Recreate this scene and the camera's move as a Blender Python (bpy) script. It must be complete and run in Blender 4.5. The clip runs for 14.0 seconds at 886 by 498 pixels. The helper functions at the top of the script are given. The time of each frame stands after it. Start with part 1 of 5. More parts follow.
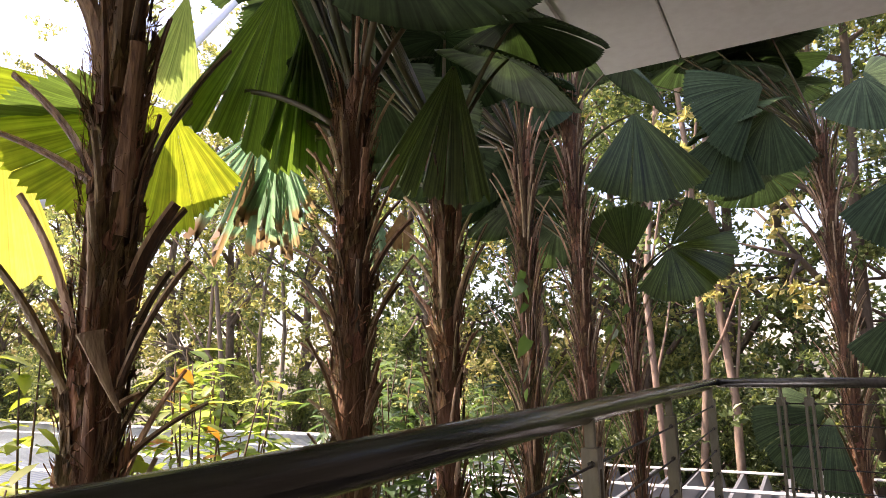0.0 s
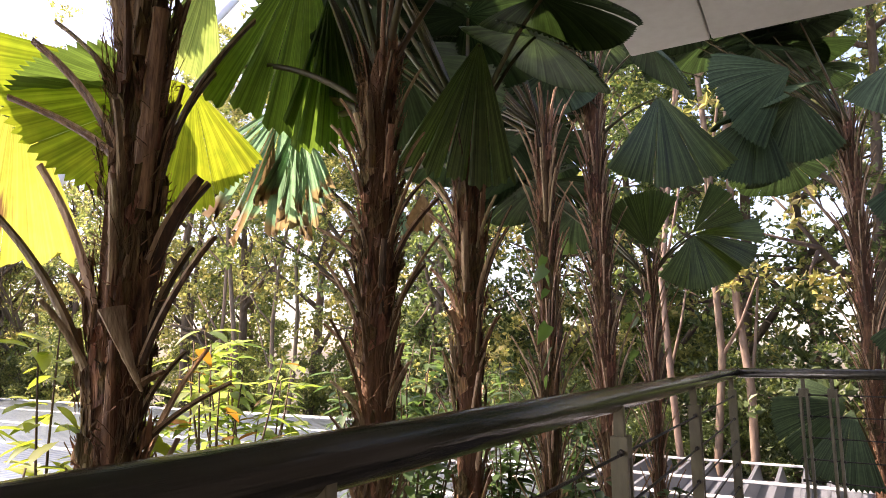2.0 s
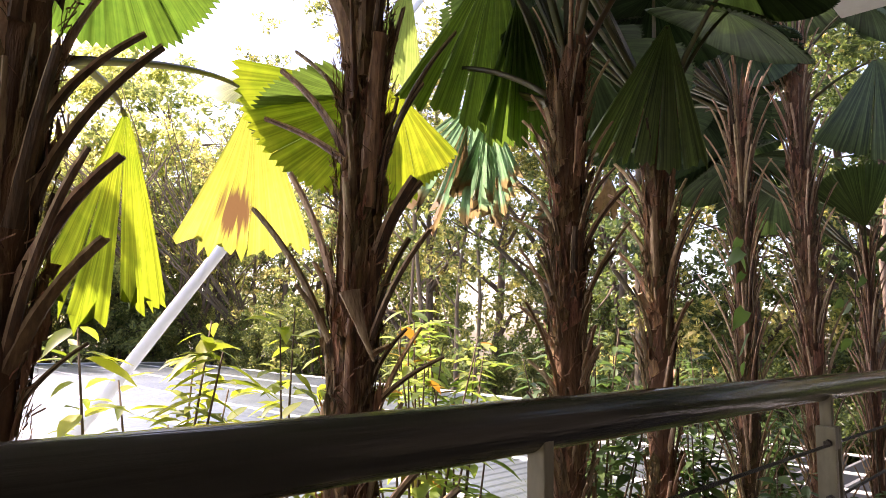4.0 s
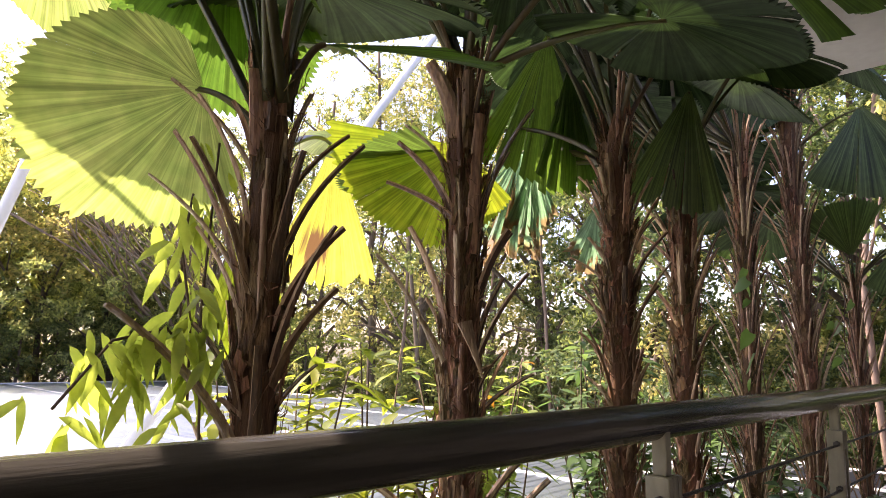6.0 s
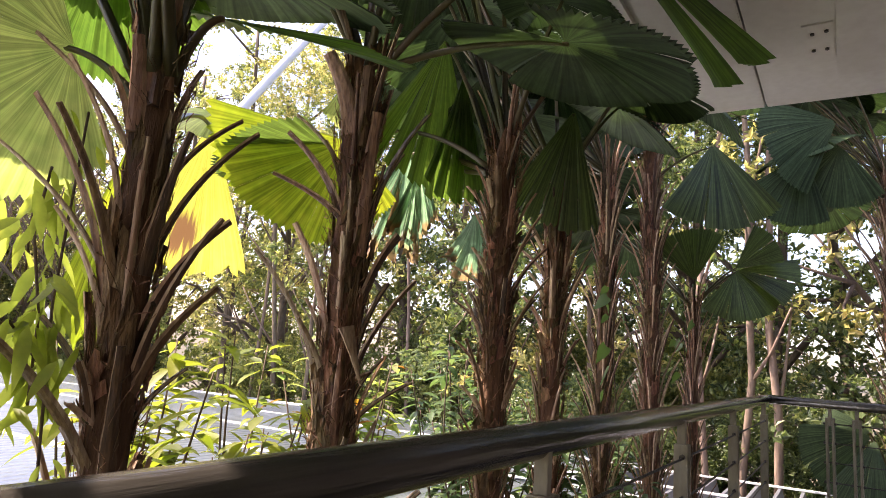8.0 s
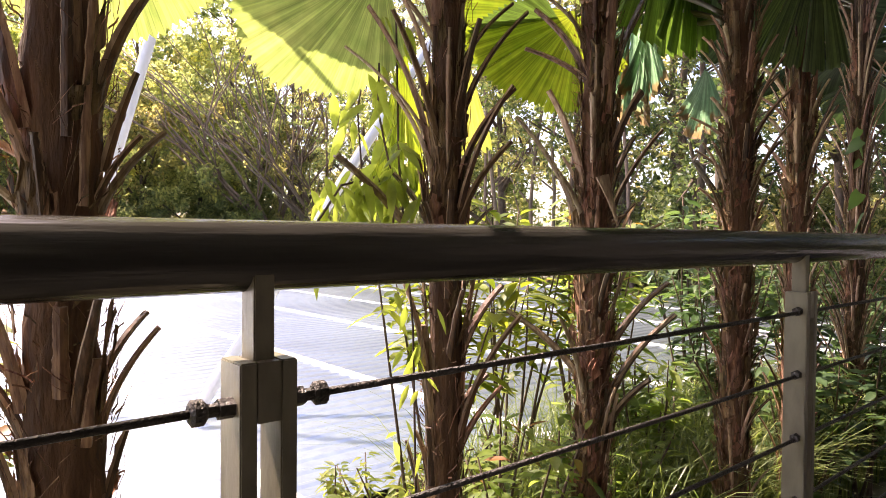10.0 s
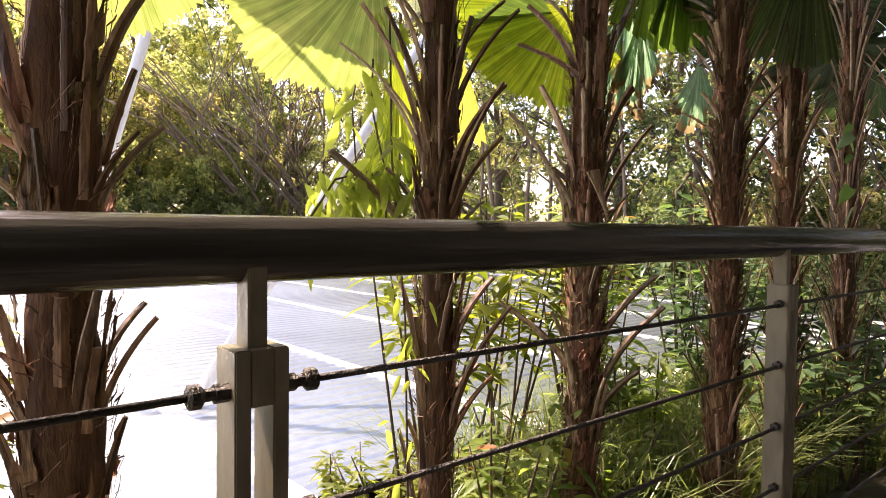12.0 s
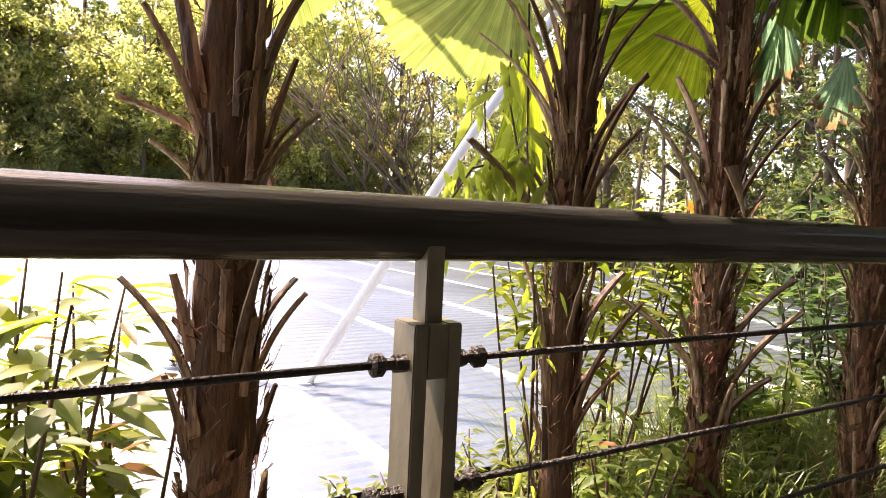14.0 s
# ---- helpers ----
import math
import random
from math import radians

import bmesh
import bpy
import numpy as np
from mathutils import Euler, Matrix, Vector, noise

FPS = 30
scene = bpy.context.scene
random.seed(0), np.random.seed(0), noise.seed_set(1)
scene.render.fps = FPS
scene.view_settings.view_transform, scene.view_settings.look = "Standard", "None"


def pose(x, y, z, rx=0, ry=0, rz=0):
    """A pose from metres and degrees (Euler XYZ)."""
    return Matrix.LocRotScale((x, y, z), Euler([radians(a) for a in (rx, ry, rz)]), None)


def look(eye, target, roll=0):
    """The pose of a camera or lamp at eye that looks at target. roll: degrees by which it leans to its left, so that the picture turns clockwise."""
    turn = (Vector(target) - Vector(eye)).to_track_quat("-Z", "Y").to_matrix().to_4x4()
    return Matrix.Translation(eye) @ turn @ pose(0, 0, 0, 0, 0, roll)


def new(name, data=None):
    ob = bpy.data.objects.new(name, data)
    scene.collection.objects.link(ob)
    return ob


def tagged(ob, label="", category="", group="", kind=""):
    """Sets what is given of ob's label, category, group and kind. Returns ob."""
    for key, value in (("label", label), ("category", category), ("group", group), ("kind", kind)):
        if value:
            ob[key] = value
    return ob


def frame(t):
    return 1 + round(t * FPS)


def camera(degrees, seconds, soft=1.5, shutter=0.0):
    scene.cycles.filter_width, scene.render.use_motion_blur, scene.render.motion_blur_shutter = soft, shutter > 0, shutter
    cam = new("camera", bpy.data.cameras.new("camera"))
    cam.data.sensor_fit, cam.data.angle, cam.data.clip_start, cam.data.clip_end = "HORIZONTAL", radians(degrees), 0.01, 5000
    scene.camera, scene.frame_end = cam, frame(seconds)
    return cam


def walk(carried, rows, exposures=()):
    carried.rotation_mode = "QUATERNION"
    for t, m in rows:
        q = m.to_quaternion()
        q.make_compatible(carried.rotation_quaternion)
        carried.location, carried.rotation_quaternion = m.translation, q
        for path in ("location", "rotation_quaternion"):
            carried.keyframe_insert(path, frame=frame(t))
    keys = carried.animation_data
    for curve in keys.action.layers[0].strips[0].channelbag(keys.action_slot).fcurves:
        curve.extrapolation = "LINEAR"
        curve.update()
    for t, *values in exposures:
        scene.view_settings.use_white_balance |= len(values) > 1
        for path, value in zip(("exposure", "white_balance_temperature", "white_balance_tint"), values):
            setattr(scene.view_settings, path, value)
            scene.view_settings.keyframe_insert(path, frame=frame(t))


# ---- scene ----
cam = camera(68.0, 14.0, soft=0.8)
PATH = [
    (0, (0.483, -0.437, 1.15), (2.217, 0.493, 1.508), -0.9),
    (0.5, (0.499, -0.412, 1.142), (2.252, 0.5, 1.453), -0.0),
    (1, (0.504, -0.402, 1.145), (2.258, 0.508, 1.448), -0.1),
    (1.5, (0.505, -0.39, 1.147), (2.234, 0.568, 1.458), 0.3),
    (2, (0.506, -0.387, 1.144), (2.229, 0.578, 1.463), 0.0),
    (2.5, (0.499, -0.41, 1.147), (2.199, 0.588, 1.481), -0.8),
    (3, (0.488, -0.403, 1.148), (2.121, 0.718, 1.421), 1.1),
    (3.5, (0.458, -0.419, 1.155), (2.0, 0.817, 1.461), 2.2),
    (4, (0.409, -0.42, 1.139), (1.814, 0.979, 1.4), 1.4),
    (4.2, (0.39, -0.412, 1.137), (1.769, 1.01, 1.418), 1.6),
    (6.3, (-0.051, -0.47, 1.142), (1.386, 0.884, 1.458), 1.3),
    (6.5, (-0.083, -0.476, 1.132), (1.341, 0.903, 1.4), 2.5),
    (7, (-0.061, -0.427, 1.127), (1.39, 0.921, 1.404), 1.3),
    (7.5, (0.019, -0.378, 1.155), (1.629, 0.752, 1.515), 1.1),
    (8, (0.022, -0.395, 1.163), (1.702, 0.641, 1.487), 4.0),
    (8.5, (-0.054, -0.392, 1.13), (1.434, 0.907, 1.441), 2.1),
    (9, (-0.135, -0.421, 1.126), (1.188, 1.061, 1.355), 2.8),
    (9.2, (-0.172, -0.44, 1.113), (1.139, 1.061, 1.272), 2.5),
    (11.3, (-0.236, -0.482, 1.05), (1.078, 1.02, 0.913), -2.3),
    (11.5, (-0.234, -0.488, 1.052), (1.091, 1.004, 0.923), -2.2),
    (12, (-0.231, -0.494, 1.07), (1.072, 1.021, 1.001), 0.7),
    (12.5, (-0.25, -0.49, 1.082), (1.011, 1.063, 1.107), 2.3),
    (13, (-0.263, -0.471, 1.076), (0.935, 1.129, 1.071), 2.2),
    (13.5, (-0.28, -0.471, 1.068), (0.876, 1.161, 1.052), 2.4),
    (14, (-0.285, -0.47, 1.061), (0.772, 1.225, 0.962), 2.8),
]
walk(cam, [(t, look(eye, target, roll)) for t, eye, target, roll in PATH], exposures=[(0.0, 1.74, 7250, 31.0), (4.2, 1.74, 7250, 31.0), (6.3, 1.75, 7050, 31.0), (9.2, 1.75, 7050, 31.0), (11.3, 1.66, 7450, 31.0), (14.0, 1.66, 7450, 31.0)])

# ---- world, sun, exposure ----
SUN_AZ, SUN_EL = 106.0, 55.0
world = bpy.data.worlds.new("sky")
scene.world = world
world.use_nodes = True
wn = world.node_tree.nodes
sky = wn.new("ShaderNodeTexSky")
sky.sky_type = 'NISHITA'
sky.sun_disc = False
sky.sun_elevation = radians(SUN_EL)
sky.sun_rotation = radians(90 - SUN_AZ)
sky.air_density, sky.dust_density, sky.ozone_density = 1.0, 2.0, 1.0
world.node_tree.links.new(sky.outputs[0], wn["Background"].inputs[0])
wn["Background"].inputs[1].default_value = 0.15
sun_way = Vector((math.cos(radians(SUN_EL)) * math.cos(radians(SUN_AZ)), math.cos(radians(SUN_EL)) * math.sin(radians(SUN_AZ)), math.sin(radians(SUN_EL))))
sun = new("sun", bpy.data.lights.new("sun", 'SUN'))
sun.data.energy, sun.data.angle, sun.data.color = 5.0, radians(0.6), (1.0, 0.93, 0.80)
sun.matrix_world = look(sun_way * 60, (0, 0, 0))


# ---- materials ----
def material(name, base, rough=0.6, metal=0.0, spots=(), bump=0.0, bump_scale=60.0, coords='Object', stretch=(1, 1, 1), island=0.0, random_ob=0.0, translucent=0.0, trans_col=None, spec=0.5, coat=0.0, vein_pleat_tone=0.0):
    """A surface with colour variation at two scales (spots: rows of scale, colour, amount), bump, and optional light passing through."""
    m = bpy.data.materials.new(name)
    m.use_nodes = True
    nt = m.node_tree
    N, K = nt.nodes, nt.links
    bsdf = N["Principled BSDF"]
    tc = N.new("ShaderNodeTexCoord")
    mp = N.new("ShaderNodeMapping")
    mp.inputs['Scale'].default_value = stretch
    K.new(tc.outputs[coords], mp.inputs['Vector'])
    col = N.new("ShaderNodeRGB")
    col.outputs[0].default_value = (*base, 1)
    out = col.outputs[0]
    for scale, tint, amount in spots:
        no = N.new("ShaderNodeTexNoise")
        no.inputs['Scale'].default_value, no.inputs['Detail'].default_value = scale, 5
        K.new(mp.outputs[0], no.inputs['Vector'])
        ramp = N.new("ShaderNodeMapRange")
        ramp.inputs['From Min'].default_value, ramp.inputs['From Max'].default_value = 0.38, 0.66
        ramp.inputs['To Max'].default_value = amount
        K.new(no.outputs[0], ramp.inputs['Value'])
        mix = N.new("ShaderNodeMix")
        mix.data_type = 'RGBA'
        K.new(ramp.outputs[0], mix.inputs[0])
        K.new(out, mix.inputs[6])
        mix.inputs[7].default_value = (*tint, 1)
        out = mix.outputs[2]
    for amount, node, sock in ((island, "ShaderNodeNewGeometry", 'Random Per Island'), (random_ob, "ShaderNodeObjectInfo", 'Random')):
        if amount:
            src = N.new(node)
            hs = N.new("ShaderNodeHueSaturation")
            mr = N.new("ShaderNodeMapRange")
            mr.inputs['To Min'].default_value, mr.inputs['To Max'].default_value = 1 - amount, 1 + amount
            K.new(src.outputs[sock], mr.inputs['Value'])
            K.new(mr.outputs[0], hs.inputs['Value'])
            mr2 = N.new("ShaderNodeMapRange")
            mr2.inputs['To Min'].default_value, mr2.inputs['To Max'].default_value = 0.5 + amount * 0.06, 0.5 - amount * 0.06
            K.new(src.outputs[sock], mr2.inputs['Value'])
            K.new(mr2.outputs[0], hs.inputs['Hue'])
            K.new(out, hs.inputs['Color'])
            out = hs.outputs[0]
    # Radial streaks: leaf veins, plus light and dark of the pleats painted in
    if vein_pleat_tone:
        uv = N.new("ShaderNodeUVMap")
        uv.uv_map = "blade"
        for freq, low, high in ((46.0, 1 - vein_pleat_tone, 1 + 0.35 * vein_pleat_tone), (150.0, 1 - 0.6 * vein_pleat_tone, 1 + 0.3 * vein_pleat_tone)):
            vm = N.new("ShaderNodeMapping")
            vm.inputs['Scale'].default_value = (freq, 0.9, 1)
            K.new(uv.outputs[0], vm.inputs['Vector'])
            vn = N.new("ShaderNodeTexNoise")
            vn.inputs['Scale'].default_value, vn.inputs['Detail'].default_value = 1.0, 3
            K.new(vm.outputs[0], vn.inputs['Vector'])
            vr = N.new("ShaderNodeMapRange")
            vr.inputs['From Min'].default_value, vr.inputs['From Max'].default_value = 0.34, 0.62
            vr.inputs['To Min'].default_value, vr.inputs['To Max'].default_value = low, high
            K.new(vn.outputs[0], vr.inputs['Value'])
            vh = N.new("ShaderNodeHueSaturation")
            K.new(vr.outputs[0], vh.inputs['Value'])
            K.new(out, vh.inputs['Color'])
            out = vh.outputs[0]
    K.new(out, bsdf.inputs['Base Color'])
    bsdf.inputs['Roughness'].default_value = rough
    bsdf.inputs['Metallic'].default_value = metal
    bsdf.inputs['Specular IOR Level'].default_value = spec
    bsdf.inputs['Coat Weight'].default_value = coat
    if bump:
        bn = N.new("ShaderNodeTexNoise")
        bn.inputs['Scale'].default_value, bn.inputs['Detail'].default_value = bump_scale, 6
        K.new(mp.outputs[0], bn.inputs['Vector'])
        bp = N.new("ShaderNodeBump")
        bp.inputs['Strength'].default_value, bp.inputs['Distance'].default_value = bump, 0.01
        K.new(bn.outputs[0], bp.inputs['Height'])
        K.new(bp.outputs[0], bsdf.inputs['Normal'])
    if translucent:
        tr = N.new("ShaderNodeBsdfTranslucent")
        hs = N.new("ShaderNodeMix")
        hs.data_type, hs.blend_type = 'RGBA', 'MULTIPLY'
        hs.inputs[0].default_value = 1.0
        K.new(out, hs.inputs[6])
        hs.inputs[7].default_value = (*(trans_col or (1, 1, 1)), 1)
        K.new(hs.outputs[2], tr.inputs['Color'])
        ms = N.new("ShaderNodeMixShader")
        ms.inputs[0].default_value = translucent
        K.new(bsdf.outputs[0], ms.inputs[1])
        K.new(tr.outputs[0], ms.inputs[2])
        K.new(ms.outputs[0], N["Material Output"].inputs['Surface'])
    return m


def rim_browned(m, start, tint, scale=14.0, patch=None):
    """Dry, browned tips on a leaf: the outer part of its blade, along an uneven line (v of the blade's UV runs from hub to margin)."""
    nt = m.node_tree
    N, K = nt.nodes, nt.links
    uv = N.new("ShaderNodeUVMap")
    uv.uv_map = "blade"
    sep = N.new("ShaderNodeSeparateXYZ")
    K.new(uv.outputs[0], sep.inputs[0])
    mp = N.new("ShaderNodeMapping")
    mp.inputs['Scale'].default_value = (scale, 1.5, 1)
    K.new(uv.outputs[0], mp.inputs[0])
    no = N.new("ShaderNodeTexNoise")
    no.inputs['Scale'].default_value = 1.0
    K.new(mp.outputs[0], no.inputs['Vector'])
    add = N.new("ShaderNodeMath")
    add.operation = 'MULTIPLY_ADD'
    K.new(no.outputs[0], add.inputs[0])
    add.inputs[1].default_value = 0.35
    K.new(sep.outputs[1], add.inputs[2])
    mr = N.new("ShaderNodeMapRange")
    mr.inputs['From Min'].default_value, mr.inputs['From Max'].default_value = start + 0.17, start + 0.24
    K.new(add.outputs[0], mr.inputs['Value'])
    if patch:
        away = N.new("ShaderNodeVectorMath")
        away.operation = 'DISTANCE'
        sq = N.new("ShaderNodeVectorMath")
        sq.operation = 'MULTIPLY'
        K.new(uv.outputs[0], sq.inputs[0])
        sq.inputs[1].default_value = (1.0, 1.3, 1.0)
        K.new(sq.outputs[0], away.inputs[0])
        away.inputs[1].default_value = (patch[0], patch[1] * 1.3, 0)
        blot = N.new("ShaderNodeMath")
        blot.operation = 'MULTIPLY_ADD'
        K.new(no.outputs[0], blot.inputs[0])
        blot.inputs[1].default_value = -0.42
        K.new(away.outputs['Value'], blot.inputs[2])
        mr.inputs['From Min'].default_value, mr.inputs['From Max'].default_value = patch[2] - 0.22, patch[2] - 0.30
        K.new(blot.outputs[0], mr.inputs['Value'])
    for link in list(K):
        if link.from_node.bl_idname != "ShaderNodeRGB" and link.to_socket.name == "Base Color":
            src = link.from_socket
            mix = N.new("ShaderNodeMix")
            mix.data_type = 'RGBA'
            K.new(mr.outputs[0], mix.inputs[0])
            mix.inputs[7].default_value = (*tint, 1)
            K.new(src, mix.inputs[6])
            for other in [l for l in K if l.from_socket == src and l.to_node != mix]:
                K.new(mix.outputs[2], other.to_socket)
            break
    return m


LEAF = material("palm_leaf_green", (0.075, 0.135, 0.034), 0.40, spots=[(3.0, (0.10, 0.16, 0.036), 0.7), (40, (0.025, 0.07, 0.018), 0.35)], random_ob=0.22, translucent=0.42, trans_col=(2.4, 2.5, 1.2), bump=0.05, bump_scale=90, vein_pleat_tone=0.45)
# Sun through the blade put into the colour: yellower, passing more light
LEAF_LIT = material("palm_leaf_sunlit_yellow", (0.085, 0.155, 0.030), 0.4, spots=[(4.0, (0.125, 0.19, 0.045), 0.8), (30, (0.05, 0.115, 0.02), 0.5)], random_ob=0.12, translucent=0.57, trans_col=(4.1, 2.95, 3.6), bump=0.05, bump_scale=90, vein_pleat_tone=0.42)
# Greener sunlit leaf: the brightness of the sun is in its colour
LEAF_LIT_GREEN = material("palm_leaf_sunlit_green", (0.085, 0.145, 0.026), 0.4, spots=[(4.0, (0.125, 0.178, 0.034), 0.8), (30, (0.045, 0.10, 0.016), 0.5)], translucent=0.55, trans_col=(3.9, 3.0, 1.0), bump=0.05, bump_scale=90, vein_pleat_tone=0.45)
# Silver spots paint in the sky's sheen; the browned rim is ageing
LEAF_OLD = rim_browned(material("palm_leaf_ageing", (0.17, 0.27, 0.17), 0.33, spots=[(5.0, (0.36, 0.43, 0.31), 0.7), (30, (0.07, 0.13, 0.07), 0.4)], random_ob=0.15, translucent=0.42, trans_col=(1.5, 1.9, 1.6), bump=0.05, bump_scale=90, vein_pleat_tone=0.4), 0.82, (0.30, 0.18, 0.10))
LEAF_SPOILT = rim_browned(material("palm_leaf_scorched", (0.20, 0.225, 0.055), 0.45, spots=[(4.0, (0.28, 0.285, 0.085), 0.8), (30, (0.12, 0.15, 0.03), 0.35)], translucent=0.5, trans_col=(2.4, 2.25, 1.3), bump=0.1, bump_scale=60, vein_pleat_tone=0.3), 0.86, (0.075, 0.045, 0.034), 30.0, (0.36, 0.70, 0.205))
# Shade under the crowns put into a darker leaf colour
LEAF_SHADED = material("palm_leaf_shaded", (0.056, 0.092, 0.042), 0.46, spots=[(3.0, (0.092, 0.138, 0.066), 0.6), (40, (0.028, 0.046, 0.026), 0.35)], random_ob=0.25, translucent=0.12, trans_col=(1.6, 1.9, 0.9), bump=0.05, bump_scale=90, vein_pleat_tone=0.55, spec=0.14)
# Milder shade on some palm leaves, put into their colour
LEAF_HALF_SHADED = material("palm_leaf_half_shaded", (0.088, 0.142, 0.046), 0.40, spots=[(3.0, (0.11, 0.165, 0.06), 0.6), (40, (0.05, 0.08, 0.03), 0.4)], random_ob=0.2, translucent=0.25, trans_col=(1.8, 2.1, 1.0), bump=0.05, bump_scale=90, vein_pleat_tone=0.6)
LEAF_DEAD = material("palm_leaf_dead", (0.33, 0.20, 0.09), 0.8, spots=[(8, (0.50, 0.36, 0.20), 0.7), (50, (0.16, 0.09, 0.04), 0.5)], translucent=0.3, bump=0.2, bump_scale=60)
PETIOLE = material("petiole_green_brown", (0.07, 0.075, 0.02), 0.4, spots=[(6, (0.10, 0.055, 0.025), 0.8), (60, (0.03, 0.025, 0.012), 0.4)], random_ob=0.3)
STUB = material("cut_leaf_stem", (0.29, 0.153, 0.070), 0.62, spots=[(7, (0.46, 0.295, 0.16), 0.8), (45, (0.10, 0.05, 0.03), 0.6), (150, (0.10, 0.05, 0.03), 0.75)], bump=0.7, bump_scale=70, stretch=(1, 1, 0.18), random_ob=0.3)
STUB_DARK = material("old_leaf_stem", (0.130, 0.066, 0.032), 0.58, spots=[(9, (0.24, 0.128, 0.056), 0.8), (55, (0.04, 0.022, 0.014), 0.6), (150, (0.04, 0.022, 0.014), 0.75)], bump=0.7, bump_scale=70, stretch=(1, 1, 0.18), random_ob=0.3)
STUB_PALE = material("pale_dry_leaf_stem", (0.60, 0.44, 0.26), 0.65, spots=[(8, (0.66, 0.51, 0.36), 0.8), (50, (0.24, 0.13, 0.075), 0.6), (150, (0.24, 0.13, 0.075), 0.75)], bump=0.7, bump_scale=70, stretch=(1, 1, 0.18), random_ob=0.25)
TRUNK = material("fibrous_palm_trunk", (0.135, 0.066, 0.034), 0.9, spots=[(14, (0.25, 0.130, 0.064), 0.8), (90, (0.06, 0.03, 0.02), 0.6)], bump=0.9, bump_scale=120, stretch=(1, 1, 0.2), random_ob=0.2)
FIBRE = material("palm_fibre", (0.235, 0.130, 0.062), 0.85, stretch=(1, 1, 0.22), spots=[(30, (0.42, 0.26, 0.13), 0.8), (95, (0.06, 0.032, 0.02), 0.9)], island=0.5, bump=0.9, bump_scale=150)
STEEL = material("dark_bronze_steel", (0.058, 0.055, 0.046), 0.10, metal=0.1, spec=0.32, spots=[(5, (0.07, 0.064, 0.053), 0.7), (60, (0.022, 0.020, 0.018), 0.6)], bump=0.16, bump_scale=150, stretch=(0.05, 1, 1))
POST = material("weathered_steel_post", (0.175, 0.158, 0.108), 0.38, metal=0.15, spots=[(8, (0.26, 0.235, 0.16), 0.8), (60, (0.12, 0.10, 0.07), 0.5)], bump=0.12, bump_scale=90, stretch=(1, 1, 0.4))
CABLE = material("dark_steel_cable", (0.045, 0.040, 0.036), 0.45, metal=0.6, spots=[(90, (0.09, 0.08, 0.07), 0.6)], bump=0.5, bump_scale=260)
SOFFIT = material("painted_soffit_board", (0.74, 0.715, 0.665), 0.75, spots=[(2.2, (0.66, 0.62, 0.56), 0.6), (26, (0.54, 0.50, 0.44), 0.25)], bump=0.06, bump_scale=50)
# Deck coloured near black to hold back light bounced under the soffit
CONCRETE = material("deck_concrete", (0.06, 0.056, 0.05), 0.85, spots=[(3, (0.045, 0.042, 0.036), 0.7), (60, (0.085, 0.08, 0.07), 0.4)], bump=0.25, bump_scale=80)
WALL_DARK = material("light_blocking_wall", (0.035, 0.032, 0.028), 0.85, spots=[(1.4, (0.027, 0.024, 0.02), 0.6), (40, (0.05, 0.045, 0.04), 0.4)], bump=0.15, bump_scale=70)
ROOF = material("corrugated_roof_metal", (0.38, 0.45, 0.51), 0.33, metal=0.88, spots=[(0.6, (0.24, 0.285, 0.335), 0.7), (18, (0.20, 0.22, 0.25), 0.3)], bump=0.05, bump_scale=30, random_ob=0.05)
CANOPY = material("galvanised_canopy_sheet", (0.16, 0.175, 0.20), 0.45, metal=0.2, spots=[(3, (0.12, 0.135, 0.155), 0.6), (40, (0.19, 0.19, 0.19), 0.3)], bump=0.05, bump_scale=40)
FLASH = material("white_roof_flashing", (0.72, 0.73, 0.74), 0.5, spots=[(3, (0.66, 0.65, 0.62), 0.6), (40, (0.5, 0.48, 0.44), 0.25)], bump=0.05, bump_scale=40)
WHITE = material("white_painted_pole", (0.92, 0.92, 0.90), 0.25, metal=0.0, spots=[(2, (0.84, 0.83, 0.80), 0.5), (30, (0.75, 0.73, 0.68), 0.2)], bump=0.02, bump_scale=40, coat=0.6)
BARK = material("grey_brown_bark", (0.115, 0.082, 0.058), 0.9, spots=[(3, (0.19, 0.145, 0.105), 0.8), (30, (0.06, 0.042, 0.03), 0.6)], bump=0.7, bump_scale=30, stretch=(1, 1, 0.3), random_ob=0.3)
TREELEAF = material("tree_leaf", (0.17, 0.21, 0.075), 0.40, spots=[(0.5, (0.26, 0.275, 0.11), 0.8), (2.2, (0.09, 0.125, 0.05), 0.5)], island=0.5, random_ob=0.25, translucent=0.5, trans_col=(2.0, 1.95, 1.3))
TREELEAF_B = material("tree_leaf_olive", (0.21, 0.225, 0.08), 0.40, spots=[(0.5, (0.30, 0.28, 0.115), 0.8), (2.2, (0.12, 0.14, 0.055), 0.45)], island=0.55, random_ob=0.3, translucent=0.58, trans_col=(2.1, 2.05, 1.5))
# Paler leaf colour stands in for sunlight on the trees at left
TREELEAF_LIT = material("tree_leaf_sunlit", (0.24, 0.28, 0.12), 0.36, spots=[(0.6, (0.34, 0.355, 0.165), 0.8), (2.4, (0.14, 0.18, 0.075), 0.45)], island=0.5, random_ob=0.25, translucent=0.66, trans_col=(2.5, 2.4, 1.8))
# Darker leaf colour takes the place of shade on the right-hand trees
TREELEAF_SHADED = material("tree_leaf_shaded_green", (0.085, 0.13, 0.052), 0.40, spots=[(0.5, (0.13, 0.17, 0.06), 0.8), (2.2, (0.05, 0.08, 0.036), 0.5)], island=0.55, random_ob=0.25, translucent=0.4, trans_col=(2.0, 2.0, 1.2))
